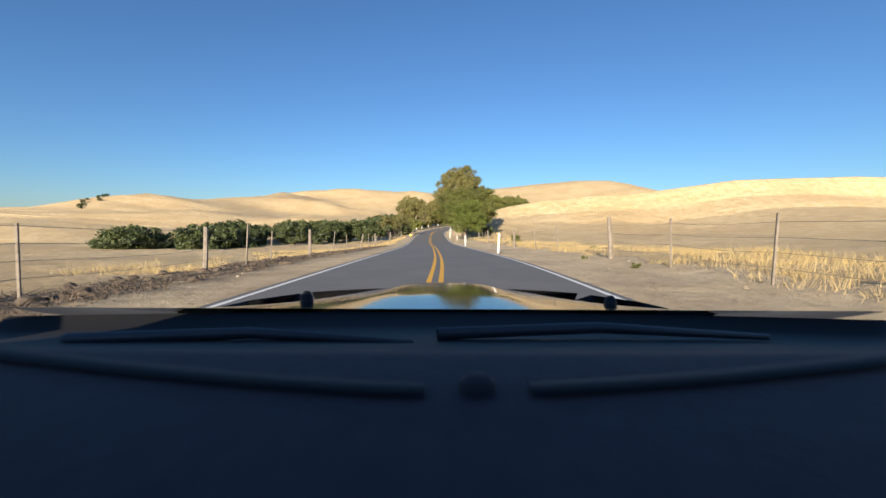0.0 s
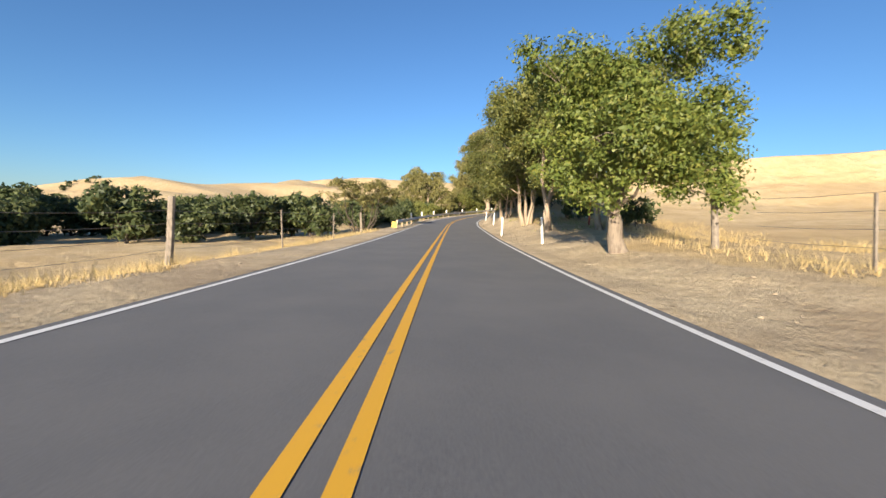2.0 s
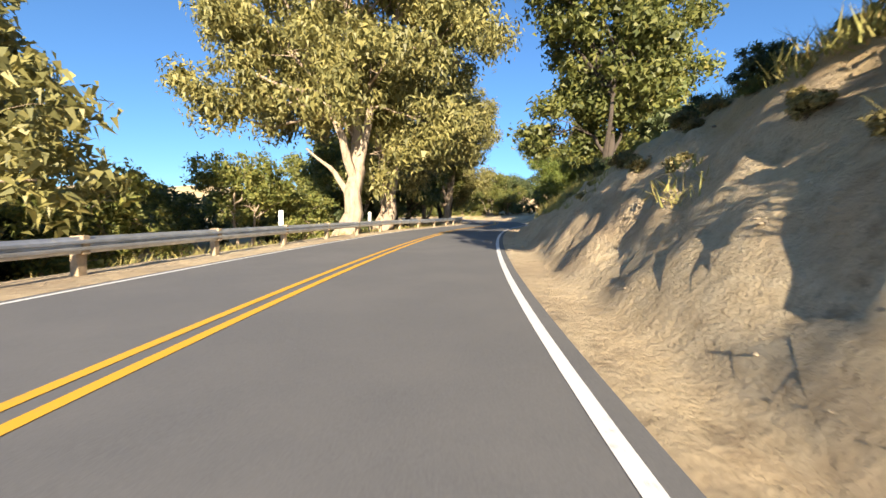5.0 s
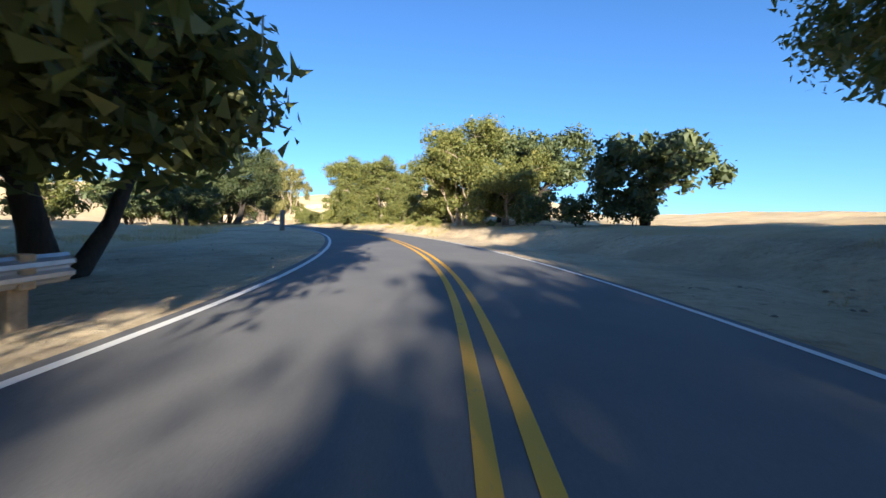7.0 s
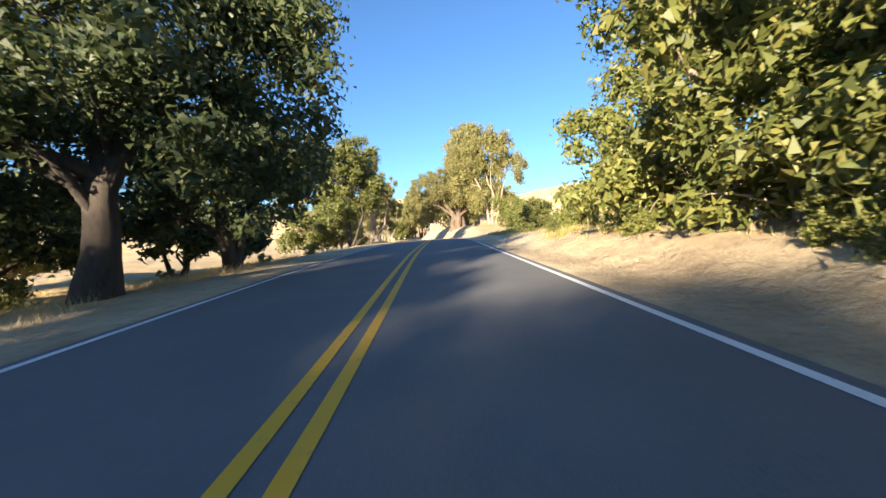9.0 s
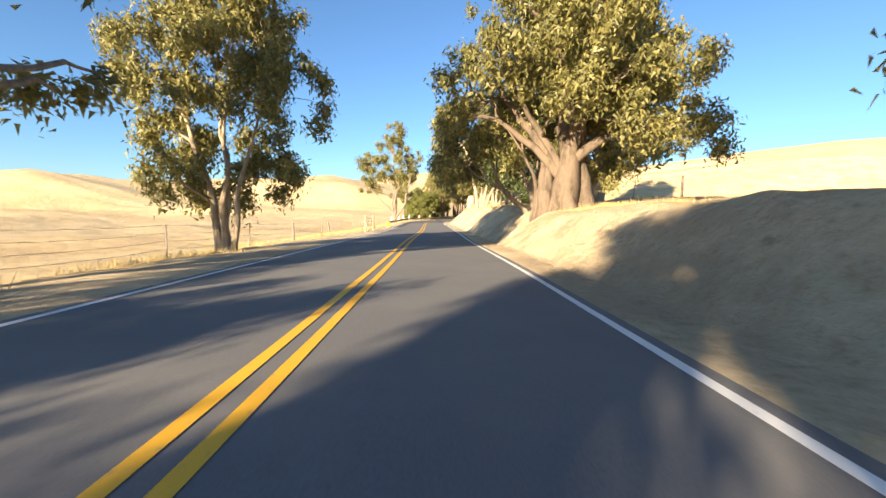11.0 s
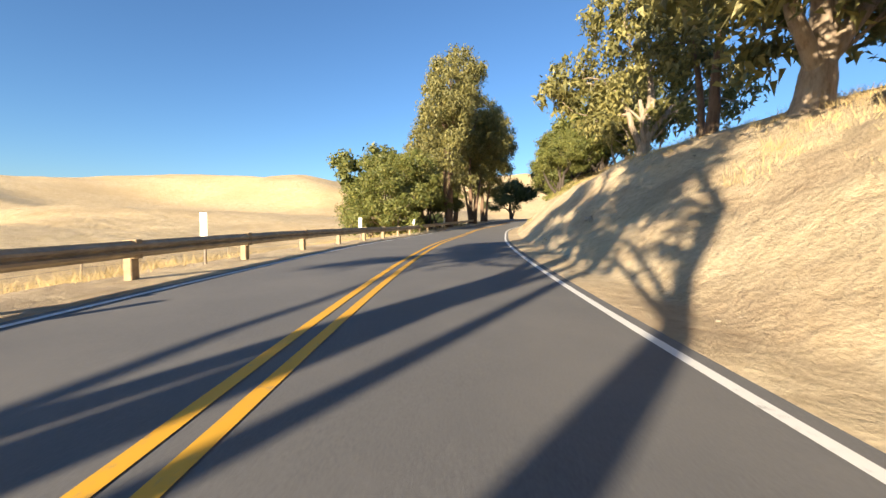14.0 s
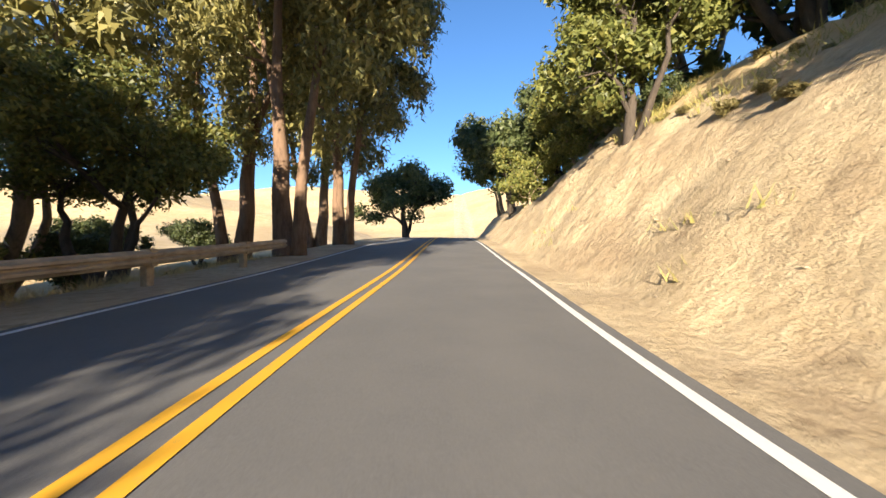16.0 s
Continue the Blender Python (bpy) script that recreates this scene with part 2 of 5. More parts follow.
def smooth_curve(points, step):
    c = np.array(points, float)
    ell = np.r_[0, np.cumsum(np.linalg.norm(np.diff(c[:, :2], axis=0), axis=1))]
    m = np.gradient(c, ell, axis=0)
    s = np.arange(0, ell[-1], step)
    k = np.clip(np.searchsorted(ell, s, "right") - 1, 0, len(c) - 2)
    h = (ell[k + 1] - ell[k])[:, None]
    u = ((s - ell[k])[:, None]) / h
    p = (c[k] * (2 * u**3 - 3 * u**2 + 1) + c[k + 1] * (3 * u**2 - 2 * u**3)
         + h * (m[k] * (u**3 - 2 * u**2 + u) + m[k + 1] * (u**3 - u**2)))
    return s, p


SS, CP = smooth_curve(CENTRE, 0.5)
CT = np.gradient(CP[:, :2], axis=0)
CT /= np.linalg.norm(CT, axis=1)[:, None]
CN = np.stack([CT[:, 1], -CT[:, 0]], 1)
S_END = float(SS[-1])


def along(s):
    """Centre, height, tangent and right-hand normal at a station."""
    x, y, z = (np.interp(s, SS, CP[:, i]) for i in range(3))
    t = np.stack([np.interp(s, SS, CT[:, 0]), np.interp(s, SS, CT[:, 1])], -1)
    t = t / np.linalg.norm(t, axis=-1, keepdims=True)
    return x, y, z, t, np.stack([t[..., 1], -t[..., 0]], -1)


rng = np.random.default_rng(7)
LATTICE = rng.random((256, 256))


def vnoise(x, y):
    xi, yi = np.floor(x).astype(int), np.floor(y).astype(int)
    fx, fy = x - xi, y - yi
    fx, fy = fx * fx * (3 - 2 * fx), fy * fy * (3 - 2 * fy)
    g = lambda a, b: LATTICE[(xi + a) % 256, (yi + b) % 256]
    return (g(0, 0) * (1 - fx) + g(1, 0) * fx) * (1 - fy) + (g(0, 1) * (1 - fx) + g(1, 1) * fx) * fy - 0.5


def fbm(x, y, octaves=4):
    return sum(vnoise(x * 2.03**i + 17 * i, y * 2.03**i + 31 * i) * 0.5**i for i in range(octaves))


BANK_H = ((-400, 0.18), (60, 0.22), (100, 0.27), (130, 0.5), (150, 0.85), (163, 1.6), (175, 2.25), (186, 3.1), (198, 4.06), (212, 3.46), (226, 2.59),
        (240, 1.82), (255, 1.17), (268, 1.06), (282, 0.96), (296, 0.92), (312, 0.65), (330, 0.42), (350, 0.32), (366, 1.6), (380, 1.66), (395, 2.33), (410, 2.63),
        (425, 2.69), (440, 3.21), (455, 3.94), (470, 4.45), (484, 4.69), (498, 5.64), (512, 5.66), (528, 3.2), (545, 3), (600, 2.2), (900, 1.5))
BANK_TOE = ((-400, 7), (60, 7), (120, 5.2), (134, 4.3), (150, 4.2), (170, 4.2), (185, 4.3), (225, 4.3), (245, 5.5), (265, 8), (280, 6.5), (295, 5.0),
            (330, 4.8), (370, 4.6), (600, 4.6))
BANK_RUN = ((-400, 2.8), (60, 3), (100, 3.23), (130, 3.4), (150, 3.51), (163, 3.59), (175, 3.6), (186, 3.66), (198, 3.73), (212, 4.22), (226, 5.41),
        (240, 3.95), (255, 3.25), (268, 2.88), (282, 2.32), (296, 1.76), (312, 1.74), (330, 1.96), (350, 1.97), (366, 1.89), (380, 2.89), (395, 3.32), (410, 3.36),
        (425, 3.72), (440, 4.44), (455, 6.88), (470, 5.75), (484, 6.3), (498, 6.58), (512, 4.96), (528, 4.75), (545, 2.98), (600, 4), (900, 4.66))
HILL_UP = ((-400, 0.03), (60, 0.03), (100, 0.03), (130, 0.04), (150, 0.06), (163, 0.09), (175, 0.2), (186, 0.37), (198, 0.28), (212, 0), (226, 0.08),
        (240, 0.15), (255, 0.12), (268, 0.1), (282, 0.1), (296, 0.12), (312, 0.07), (330, 0.03), (350, 0.01), (366, 0.08), (380, 0.07), (395, 0.07), (410, 0.02),
        (425, 0.01), (440, 0.3), (455, 0.31), (470, 0.28), (484, 0.09), (498, 0.43), (512, 0.48), (528, 0.31), (545, 0.27), (600, 0.25), (900, 0.29))
HILL_LEN = ((-400, 42.8), (60, 39.54), (100, 35.56), (130, 32.22), (150, 30), (163, 28.7), (175, 27.5), (186, 26.4), (198, 15.46), (212, 32.38), (226, 29.16),
        (240, 25.6), (255, 21.94), (268, 24), (282, 34.04), (296, 38), (312, 34.24), (330, 30.21), (350, 33.37), (366, 40), (380, 40), (395, 40), (410, 40),
        (425, 38.5), (440, 32.17), (455, 29.5), (470, 26.16), (484, 25), (498, 25), (512, 21.51), (528, 28.72), (545, 34.38), (600, 40.14), (900, 44.58))
CLODDY = ((-400, 0.5), (180, 0.55), (194, 1.2), (232, 1.2), (250, 0.7), (372, 0.6), (480, 0.6), (496, 0.9), (900, 0.9))
BULGE = ((-400, 0.3), (175, 0.35), (196, 0.45), (206, 0.55), (217, 0.75), (232, 0.75), (250, 0.5), (900, 0.5))
BARE = ((-400, 1.1), (150, 1.1), (166, 0.6), (180, 0.5), (195, 0.48), (208, 0.42), (235, 0.42), (255, 1.0), (470, 1.05), (486, 0.72), (515, 0.62), (900, 0.8))
FIELD = ((-400, -0.3), (60, -0.4), (110, -0.7), (140, -1.8), (170, -2.6), (210, -2.5), (240, -1.2), (262, -0.3), (300, -0.4), (330, -0.8),
         (370, -1.0), (400, -0.9), (450, -1.6), (500, -1.6), (540, -1.0), (900, -1.0))
HILLS = ((-366, 446, 21, 93, 110), (-324, 760, 46, 61, 142), (-74, 948, 45, 349, 177), (-390, 1056, 67, 398, 113), (-201, 611, 20, 82, 51), (-324, 575, 21, 150, 80),
         (307, 704, 17, 81, 192), (309, 60, 18, 142, 210), (-710, 339, 6, 311, 335), (249, 832, 49, 218, 191), (-500, 0, 2, 200, 218))


def table(t, s):
    return np.interp(s, [a for a, _ in t], [b for _, b in t])


def step(u):
    u = np.clip(u, 0, 1)
    return u * u * (3 - 2 * u)


def lie(s, d):
    """x, y, ground height, dirt and burnt shares at station s and offset d (arrays)."""
    s, d = np.asarray(s, float), np.asarray(d, float)
    sc = np.clip(s, 0, S_END)
    cx, cy, cz, t, n = along(sc)
    over = s - sc
    near = np.clip(d, -25, 25)
    x = cx + n[..., 0] * near + (d - near)
    y = cy + n[..., 1] * near + over
    right, left = np.maximum(d, 0), np.maximum(-d, 0)
    toe, run, hb = table(BANK_TOE, s), table(BANK_RUN, s), table(BANK_H, s)
    toe = toe + 0.25 * fbm(x * 0.25, y * 0.25, 3)
    u = np.clip((right - toe) / run, 0, 1)
    bulge = table(BULGE, s)
    up = (1 - bulge) * step(u) + bulge * (1 - (1 - u) ** 2.1)
    rise = np.maximum(right - toe - run * 0.8, 0)
    reach = table(HILL_LEN, s)
    z = hb * up + table(HILL_UP, s) * reach * (1 - np.exp(-rise / reach))
    fall = step((left - 4.8) / 8.0)
    z = z + table(FIELD, s) * fall
    far = np.maximum(step((np.abs(d) - 30) / 60), step((s - 640) / 220))
    for hx, hy, hh, rx, ry in HILLS:
        z = z + hh * np.exp(-((x - hx) / rx) ** 2 - ((y - hy) / ry) ** 2) * far
    rough = np.clip((np.abs(d) - 4.2) / 3, 0, 1)
    z = z + rough * (0.12 * fbm(x * 0.8, y * 0.8, 3) + 0.5 * fbm(x * 0.12, y * 0.12, 3) * np.clip((np.abs(d) - 8) / 10, 0, 1))
    z = z + far * np.where(d > 0, 5, 9) * fbm(x * 0.011 + 5, y * 0.011, 4)
    steep = np.clip((right - toe + 0.3) / 1.2, 0, 1) * np.clip((toe + run + 1.5 - right) / 2.0, 0, 1) * np.clip(hb / 1.8, 0.15, 1)
    gully = np.clip(fbm(s * 0.5, right * 0.1, 3), 0, 1)
    z = z + steep * (0.16 * fbm(x * 0.6, y * 0.6, 3) + (0.22 * fbm(x * 2.3, y * 2.3, 2) + 0.2 * fbm(x * 5.1, y * 5.1, 1)) * table(CLODDY, s) - 0.12 * gully)
    z = z - 0.06 * (np.abs(d) < 3.6)
    dirt = np.clip(1 - (right - toe - run * (0.35 + 0.6 * np.clip(hb / 3, 0, 1)) * table(BARE, s)) / 1.3, 0, 1) * (d > 0)
    dirt = np.where(d > 0, dirt, np.clip(1 - (left - 5.2) / 1.5, 0, 1))
    dirt = np.where((d < 0) & (s > 255) & (s < 300), np.clip(1 - (left - 9.5) / 1.5, 0, 1), dirt)
    burnt = np.clip(1.7 - np.abs(left - 7.8) / 2.0, 0, 1) * (d < 0) * (1 - step((s - 107) / 8))
    return x, y, cz + z, dirt, burnt


def spot(s, d):
    x, y, z, _, _ = lie(np.array([s]), np.array([d]))
    return float(x[0]), float(y[0]), float(z[0])


def mesh_object(name, verts, faces, mat, smooth=False):
    me = bpy.data.meshes.new(name)
    me.from_pydata(verts, [], faces)
    me.materials.append(mat)
    if smooth:
        me.polygons.foreach_set("use_smooth", [True] * len(me.polygons))
    me.update()
    return new(name, me)


def grid_faces(rows, cols):
    i = np.arange(rows - 1)[:, None] * cols + np.arange(cols - 1)[None]
    return np.stack([i, i + 1, i + cols + 1, i + cols], -1).reshape(-1, 4).tolist()


side = np.r_[0.0, 2.0, 3.3, 3.5, 3.66, 3.95, np.arange(4.2, 12, 0.3), np.arange(12, 25, 0.8), np.arange(25, 60, 2.5), np.arange(60, 140, 7),
             np.arange(140, 400, 26), 430, 560, 720, 900, 1300, 2000, 3200]
cols = np.r_[-side[:0:-1], side[side < 4.1], np.arange(4.2, 10.3, 0.17), side[side > 10.3]]
rows = np.r_[-2600, -1500, -900, -600, -400, -250, np.arange(-150, 20, 10), np.arange(20, 168, 0.9), np.arange(168, 190, 0.42), np.arange(190, 234, 0.3), np.arange(234, 262, 0.5), np.arange(262, 372, 0.8), np.arange(372, 520, 0.45), np.arange(520, 560, 1.0), np.arange(560, S_END + 160, 6),
             np.arange(S_END + 160, S_END + 800, 25), S_END + 1000, S_END + 1300, S_END + 1800, S_END + 2600, S_END + 3400]
gs, gd = np.meshgrid(rows, cols, indexing="ij")
gx, gy, gz, gdirt, gburnt = lie(gs, gd)
ground = mesh_object("ground", np.stack([gx, gy, gz], -1).reshape(-1, 3).tolist(), grid_faces(len(rows), len(cols)), M_GROUND, True)
for key, share in (("dirt", gdirt), ("burnt", gburnt)):
    ground.data.attributes.new(key, "FLOAT", "POINT").data.foreach_set("value", share.ravel().astype(np.float32))
tagged(ground, "rolling hills of dry golden grass with bare dirt verges", "ground", kind="structure")


def ribbon(name, s0, s1, d0, d1, lift, mat, step_s=1.0, thick=0.0):
    s = np.arange(s0, s1, step_s)
    x, y, z, t, n = along(np.clip(s, 0, S_END))
    y = y + (s - np.clip(s, 0, S_END))
    ds = np.linspace(d0, d1, 2 if d1 - d0 < 1 else 9)
    camber = -0.012 * np.abs(ds)
    v = np.stack([x[:, None] + n[:, :1] * ds, y[:, None] + n[:, 1:] * ds, z[:, None] + lift + camber[None] + 0 * ds], -1)
    return mesh_object(name, v.reshape(-1, 3).tolist(), grid_faces(len(s), len(ds)), mat, True)


road = tagged(ribbon("road", -140, S_END + 60, -3.68, 3.68, 0.03, M_ROAD), "grey asphalt two-lane country road, worn", "road", kind="structure")
for nm, d0, m in (("edge_line", -3.46, M_WHITE), ("edge_line", 3.34, M_WHITE), ("centre_line", -0.2, M_YELLOW), ("centre_line", 0.08, M_YELLOW)):
    tagged(ribbon(nm, -140, S_END + 60, d0, d0 + 0.12, 0.037, m), ("white" if m is M_WHITE else "yellow") + " painted road line, slightly worn", "road marking", kind="structure")


# ---- trees ----
def tube(points, radii, sides=8, wobble=0.0, seed=0):
    r = np.random.default_rng(seed)
    p = np.array(points, float)
    verts, faces = [], []
    t = np.gradient(p, axis=0)
    t /= np.linalg.norm(t, axis=1)[:, None] + 1e-9
    ref = np.array([0.3, 1.0, 0.1]) if abs(t[0][2]) > 0.7 else np.array([0, 0, 1.0])
    a = np.linspace(0, 2 * np.pi, sides, endpoint=False)
    lump = 1 + wobble * (r.random(sides) - 0.5)
    for q, tt, rad in zip(p, t, radii):
        u = np.cross(tt, ref)
        u /= np.linalg.norm(u) + 1e-9
        w = np.cross(tt, u)
        k = rad * lump * (1 + wobble * 0.5 * (r.random(sides) - 0.5))
        verts += (q + np.outer(np.cos(a) * k, u) + np.outer(np.sin(a) * k, w)).tolist()
    for i in range(len(p) - 1):
        for j in range(sides):
            b, c = i * sides + j, i * sides + (j + 1) % sides
            faces.append((b, c, c + sides, b + sides))
    faces.append(tuple(range((len(p) - 1) * sides, len(p) * sides)))
    return verts, faces


def gather(pieces):
    verts, faces = [], []
    for v, f in pieces:
        n = len(verts)
        verts += v
        faces += [tuple(i + n for i in q) for q in f]
    return verts, faces


def bent(a, b, sag, n, r, crook=1.0):
    """A crooked line from a to b."""
    a, b = np.array(a, float), np.array(b, float)
    u = np.linspace(0, 1, n)[:, None]
    ell = np.linalg.norm(b - a)
    side_ = r.normal(size=3) * ell * 0.08 * crook
    jit = np.cumsum(r.normal(size=(n, 3)) * ell * 0.022 * crook, axis=0) * np.sin(np.pi * u)
    return a + (b - a) * u + np.sin(np.pi * u) * (side_ + np.array([0, 0, sag * ell])) + jit


def unit(v):
    return v / (np.linalg.norm(v, axis=-1, keepdims=True) + 1e-9)


def leaves(centres, radii, count, size, droop, r, slim):
    """Small pointed leaf sprays over the clumps, with some broader ones inside them."""
    vol = np.array(radii) ** 2
    k = r.choice(len(centres), count, p=vol / vol.sum())
    g = unit(r.normal(size=(count, 3)))
    inner = r.random(count) < 0.18
    reach = np.where(inner, 0.55 * r.random(count) ** 0.5, 0.55 + 0.55 * r.random(count) ** 1.3)
    c = np.array(centres)[k] + g * (np.array(radii)[k] * reach)[:, None] * np.array([1, 1, 0.8])
    if droop > 0.8:
        c[:, 2] -= (r.random(count) ** 3) * 0.9 * np.array(radii)[k]
    nrm = unit(g + 0.65 * r.normal(size=(count, 3)) + np.array([0, 0, 0.25]))
    d = r.normal(size=(count, 3))
    d[:, 2] -= droop * 1.3
    d = unit(d - nrm * (d * nrm).sum(1)[:, None])
    e = np.cross(d, nrm)
    ln = (size * (0.6 + 0.8 * r.random(count)) * np.where(inner, 1.4, 1.0))[:, None]
    wd = ln * slim * np.where(inner, 1.4, 1.0)[:, None]
    v = np.stack([c - e * wd * 0.5 - d * ln * 0.3, c + e * wd * 0.5 - d * ln * 0.3, c + d * ln * 0.7], 1)
    return v.reshape(-1, 3).tolist(), np.arange(3 * count).reshape(-1, 3).tolist()


RECIPES = {}
GROVES = {"oak_tree": "oaks along the road", "leafy_tree": "leafy trees along the road", "grove_tree": "pale stemmed trees of the grove", "gum_tree": "eucalyptus trees along the road",
          "pepper_tree": "airy trees behind the rail", "shrub": "shrubs on the verges"}


def tree(name, label, stems, blobs, clumps, count, size, bark, foliage, seed, droop=0.0, clump_r=1.0, slim=0.6, limb=0.4, twigs=0.5, hug=0.55, category="tree", crook=0.7):
    """stems: (base x, base y, top x, top y, top z, radius[, height at which it forks off the first stem]); blobs: crown ellipsoids (x, y, z, rx, ry, rz)."""
    r = np.random.default_rng(seed)
    base = new(name)
    RECIPES[base.name] = (name, label, stems, blobs, clumps, count, size, bark, foliage, seed, droop, clump_r, slim, limb, twigs, hug, category, crook)
    wood, lines = [], []
    tall = max(q[4] for q in stems)
    for bx, by, tx, ty, tz, rad, *fork in stems:
        if fork:
            u = (fork[0] + 0.4) / (stems[0][4] + 0.4) * 9
            root = wood_line[int(u)] + (wood_line[min(int(u) + 1, 9)] - wood_line[int(u)]) * (u - int(u))
            line = bent(root, (tx, ty, tz), 0.08, 10, r, 1.0)
        else:
            line = bent((bx, by, -0.4), (tx, ty, tz), 0, 10, r, crook)
        if len(wood) == 0:
            wood_line = line
        rr = np.linspace(1, 0.2, 10) * rad
        if not fork:
            rr[0] *= 1.35
            rr[1] *= 1.1
        wood.append(tube(line, rr, 12 if count > 9000 else 5, 0.3, seed))
        if tz > hug * tall:
            lines.append((line, rad))
    centres, radii = [], []
    area = np.array([(b[3] * b[4] * b[5]) ** (2 / 3) for b in blobs])
    for (x, y, z, rx, ry, rz), n in zip(blobs, np.maximum(2, np.round(clumps * area / area.sum())).astype(int)):
        mid = np.array((x, y, z - rz * 0.15))
        line, rad = min(lines, key=lambda q: np.linalg.norm(q[0][-1][:2] - mid[:2]) + 0.3 * abs(q[0][-1][2] - mid[2]))
        k = int(np.clip(np.searchsorted(line[:, 2], mid[2] - 0.7 * np.linalg.norm(mid[:2] - line[-1][:2]) - 0.6), 3, 8))
        arm = bent(line[k], mid, 0.06, 7, r, 1.3)
        ell = np.linalg.norm(mid - line[k])
        thick = min(limb * rad, 0.03 * ell + 0.03)
        wood.append(tube(arm, np.linspace(1, 0.3, 7) * thick, 7 if count > 9000 else 3, 0.25, seed))
        for i in range(n):
            g = unit(r.normal(size=3) + np.array([0, 0, 0.15]))
            c = np.array((x, y, z)) + g * np.array((rx, ry, rz)) * (0.45 + 0.5 * r.random() ** 0.5)
            centres.append(c)
            radii.append(clump_r * (0.55 + 0.75 * r.random()))
            if r.random() < twigs:
                a = arm[r.integers(3, 7)]
                wood.append(tube(bent(a, c, 0.05, 4, r, 1.4), np.linspace(1, 0.25, 4) * min(0.5 * thick, 0.01 * np.linalg.norm(c - a) + 0.012), 3, 0.2, seed))
    v, f = gather(wood)
    trunk = mesh_object("trunk", v, f, bark, True)
    v, f = leaves(centres, radii, count, size, droop, r, slim)
    crown = mesh_object("crown", v, f, foliage)
    trunk.parent = crown.parent = base
    return tagged(base, label, category, GROVES[name])


SPARSE = {}


def sparse(ob):
    """A lighter build of the same tree, with fewer and larger leaf sprays, for trees that stand far back."""
    if ob.name not in SPARSE:
        q = list(RECIPES[ob.name])
        q[5], q[6], q[14] = int(q[5] * 0.32), q[6] * 1.62, q[14] * 0.4
        SPARSE[ob.name] = tree(*q)
    return SPARSE[ob.name]


def stand(ob, s, d, turn=0.0, scale=1.0, sink=0.1, first=False):
    x, y, z = spot(s, d)
    m = pose(x, y, z - sink, 0, 0, turn) @ Matrix.Scale(scale, 4)
    if first:
        ob.matrix_basis = m
        return ob
    return copy_thing(ob, m)


def heading(s):
    _, _, _, t, _ = along(np.array([float(s)]))
    return math.degrees(math.atan2(-t[0, 0], t[0, 1]))

def round_blobs(r, h, base, n, seed):
    """Overlapping ellipsoids that make an uneven crown of radius r from height base to h."""
    q = np.random.default_rng(seed)
    mid, half = (base + h) / 2, (h - base) / 2
    out = [(0, 0, mid, r * 0.62, r * 0.62, half * 0.82)]
    for i in range(n):
        a = 2 * np.pi * (i + 0.6 * q.random()) / n
        k = 0.48 + 0.25 * q.random()
        out.append((np.cos(a) * r * k, np.sin(a) * r * k, mid + half * (q.random() * 1.3 - 0.65), r * (0.28 + 0.18 * q.random()), r * (0.28 + 0.18 * q.random()), half * (0.26 + 0.16 * q.random())))
    return out


OAK_LABEL = "dense dark green live oak with short brown trunk"
oak_a = tree("oak_tree", OAK_LABEL, [(0, 0, 0.4, 0.2, 3.4, 0.34), (0.1, 0, -1.2, 0.3, 3.2, 0.2)], round_blobs(3.9, 6.7, 0.9, 9, 1), 95, 12900, 0.25, M_BARK, M_OAK, 11, clump_r=0.85)
oak_b = tree("oak_tree", OAK_LABEL, [(0, 0, -0.5, 0.3, 2.6, 0.28), (0.2, 0, 1.0, -0.5, 2.8, 0.22)], round_blobs(3.2, 5.4, 0.5, 8, 2), 80, 10200, 0.24, M_BARK, M_OAK, 12, clump_r=0.75)
oak_big = tree("oak_tree", "large spreading live oak with thick dark trunk", [(0, 0, -0.2, 0.2, 6.2, 0.5), (0, 0, 4.2, 0.6, 7.4, 0.3, 2.6), (0, 0, -4.8, 0.6, 6.0, 0.2, 3.0), (0, 0.2, 0.6, 0.8, 9.0, 0.28, 3.4), (0, 0, -2.2, 0.8, 8.6, 0.24, 3.2)],
               [(-1.5, 0, 7.6, 4.8, 4.2, 3.6), (2.8, 0, 8.6, 3.6, 3.4, 2.8), (0, 0, 11.2, 2.8, 2.6, 1.5), (3.6, 0, 10.8, 2.2, 2.2, 1.3), (-4.6, 0, 9.2, 3.0, 2.8, 1.8), (-7.4, 0, 7.4, 2.4, 2.4, 1.7), (-8.2, 0, 5.2, 1.8, 2.0, 1.5), (-6.0, 0, 4.2, 2.6, 2.4, 1.8),
                (-4.6, -0.5, 2.5, 2.4, 2.2, 1.3), (5.0, 0, 7.2, 1.8, 2.0, 1.6), (4.4, 0, 5.0, 2.2, 2.2, 1.5), (2.4, -1.2, 4.0, 1.8, 1.6, 1.2), (3.8, 1.0, 3.0, 1.8, 1.8, 1.2), (-1.8, 1.8, 4.4, 2.6, 2.2, 1.6), (-2.4, -1.8, 5.2, 2.6, 2.0, 1.6), (0.8, -2.2, 7.0, 2.6, 2.0, 1.8), (-4.0, 2.0, 6.6, 2.6, 2.2, 1.8), (-7.0, 0.6, 2.6, 1.8, 1.8, 1.2), (-1.6, -3.2, 4.6, 2.2, 1.4, 1.5), (-3.8, -2.8, 4.4, 2.0, 1.4, 1.4), (1.8, -2.8, 5.2, 2.0, 1.4, 1.4), (-5.4, -1.6, 6.2, 2.2, 1.8, 1.6)],
               400, 84000, 0.19, M_BARK, M_OAK, 13, clump_r=1.1, twigs=0.3)
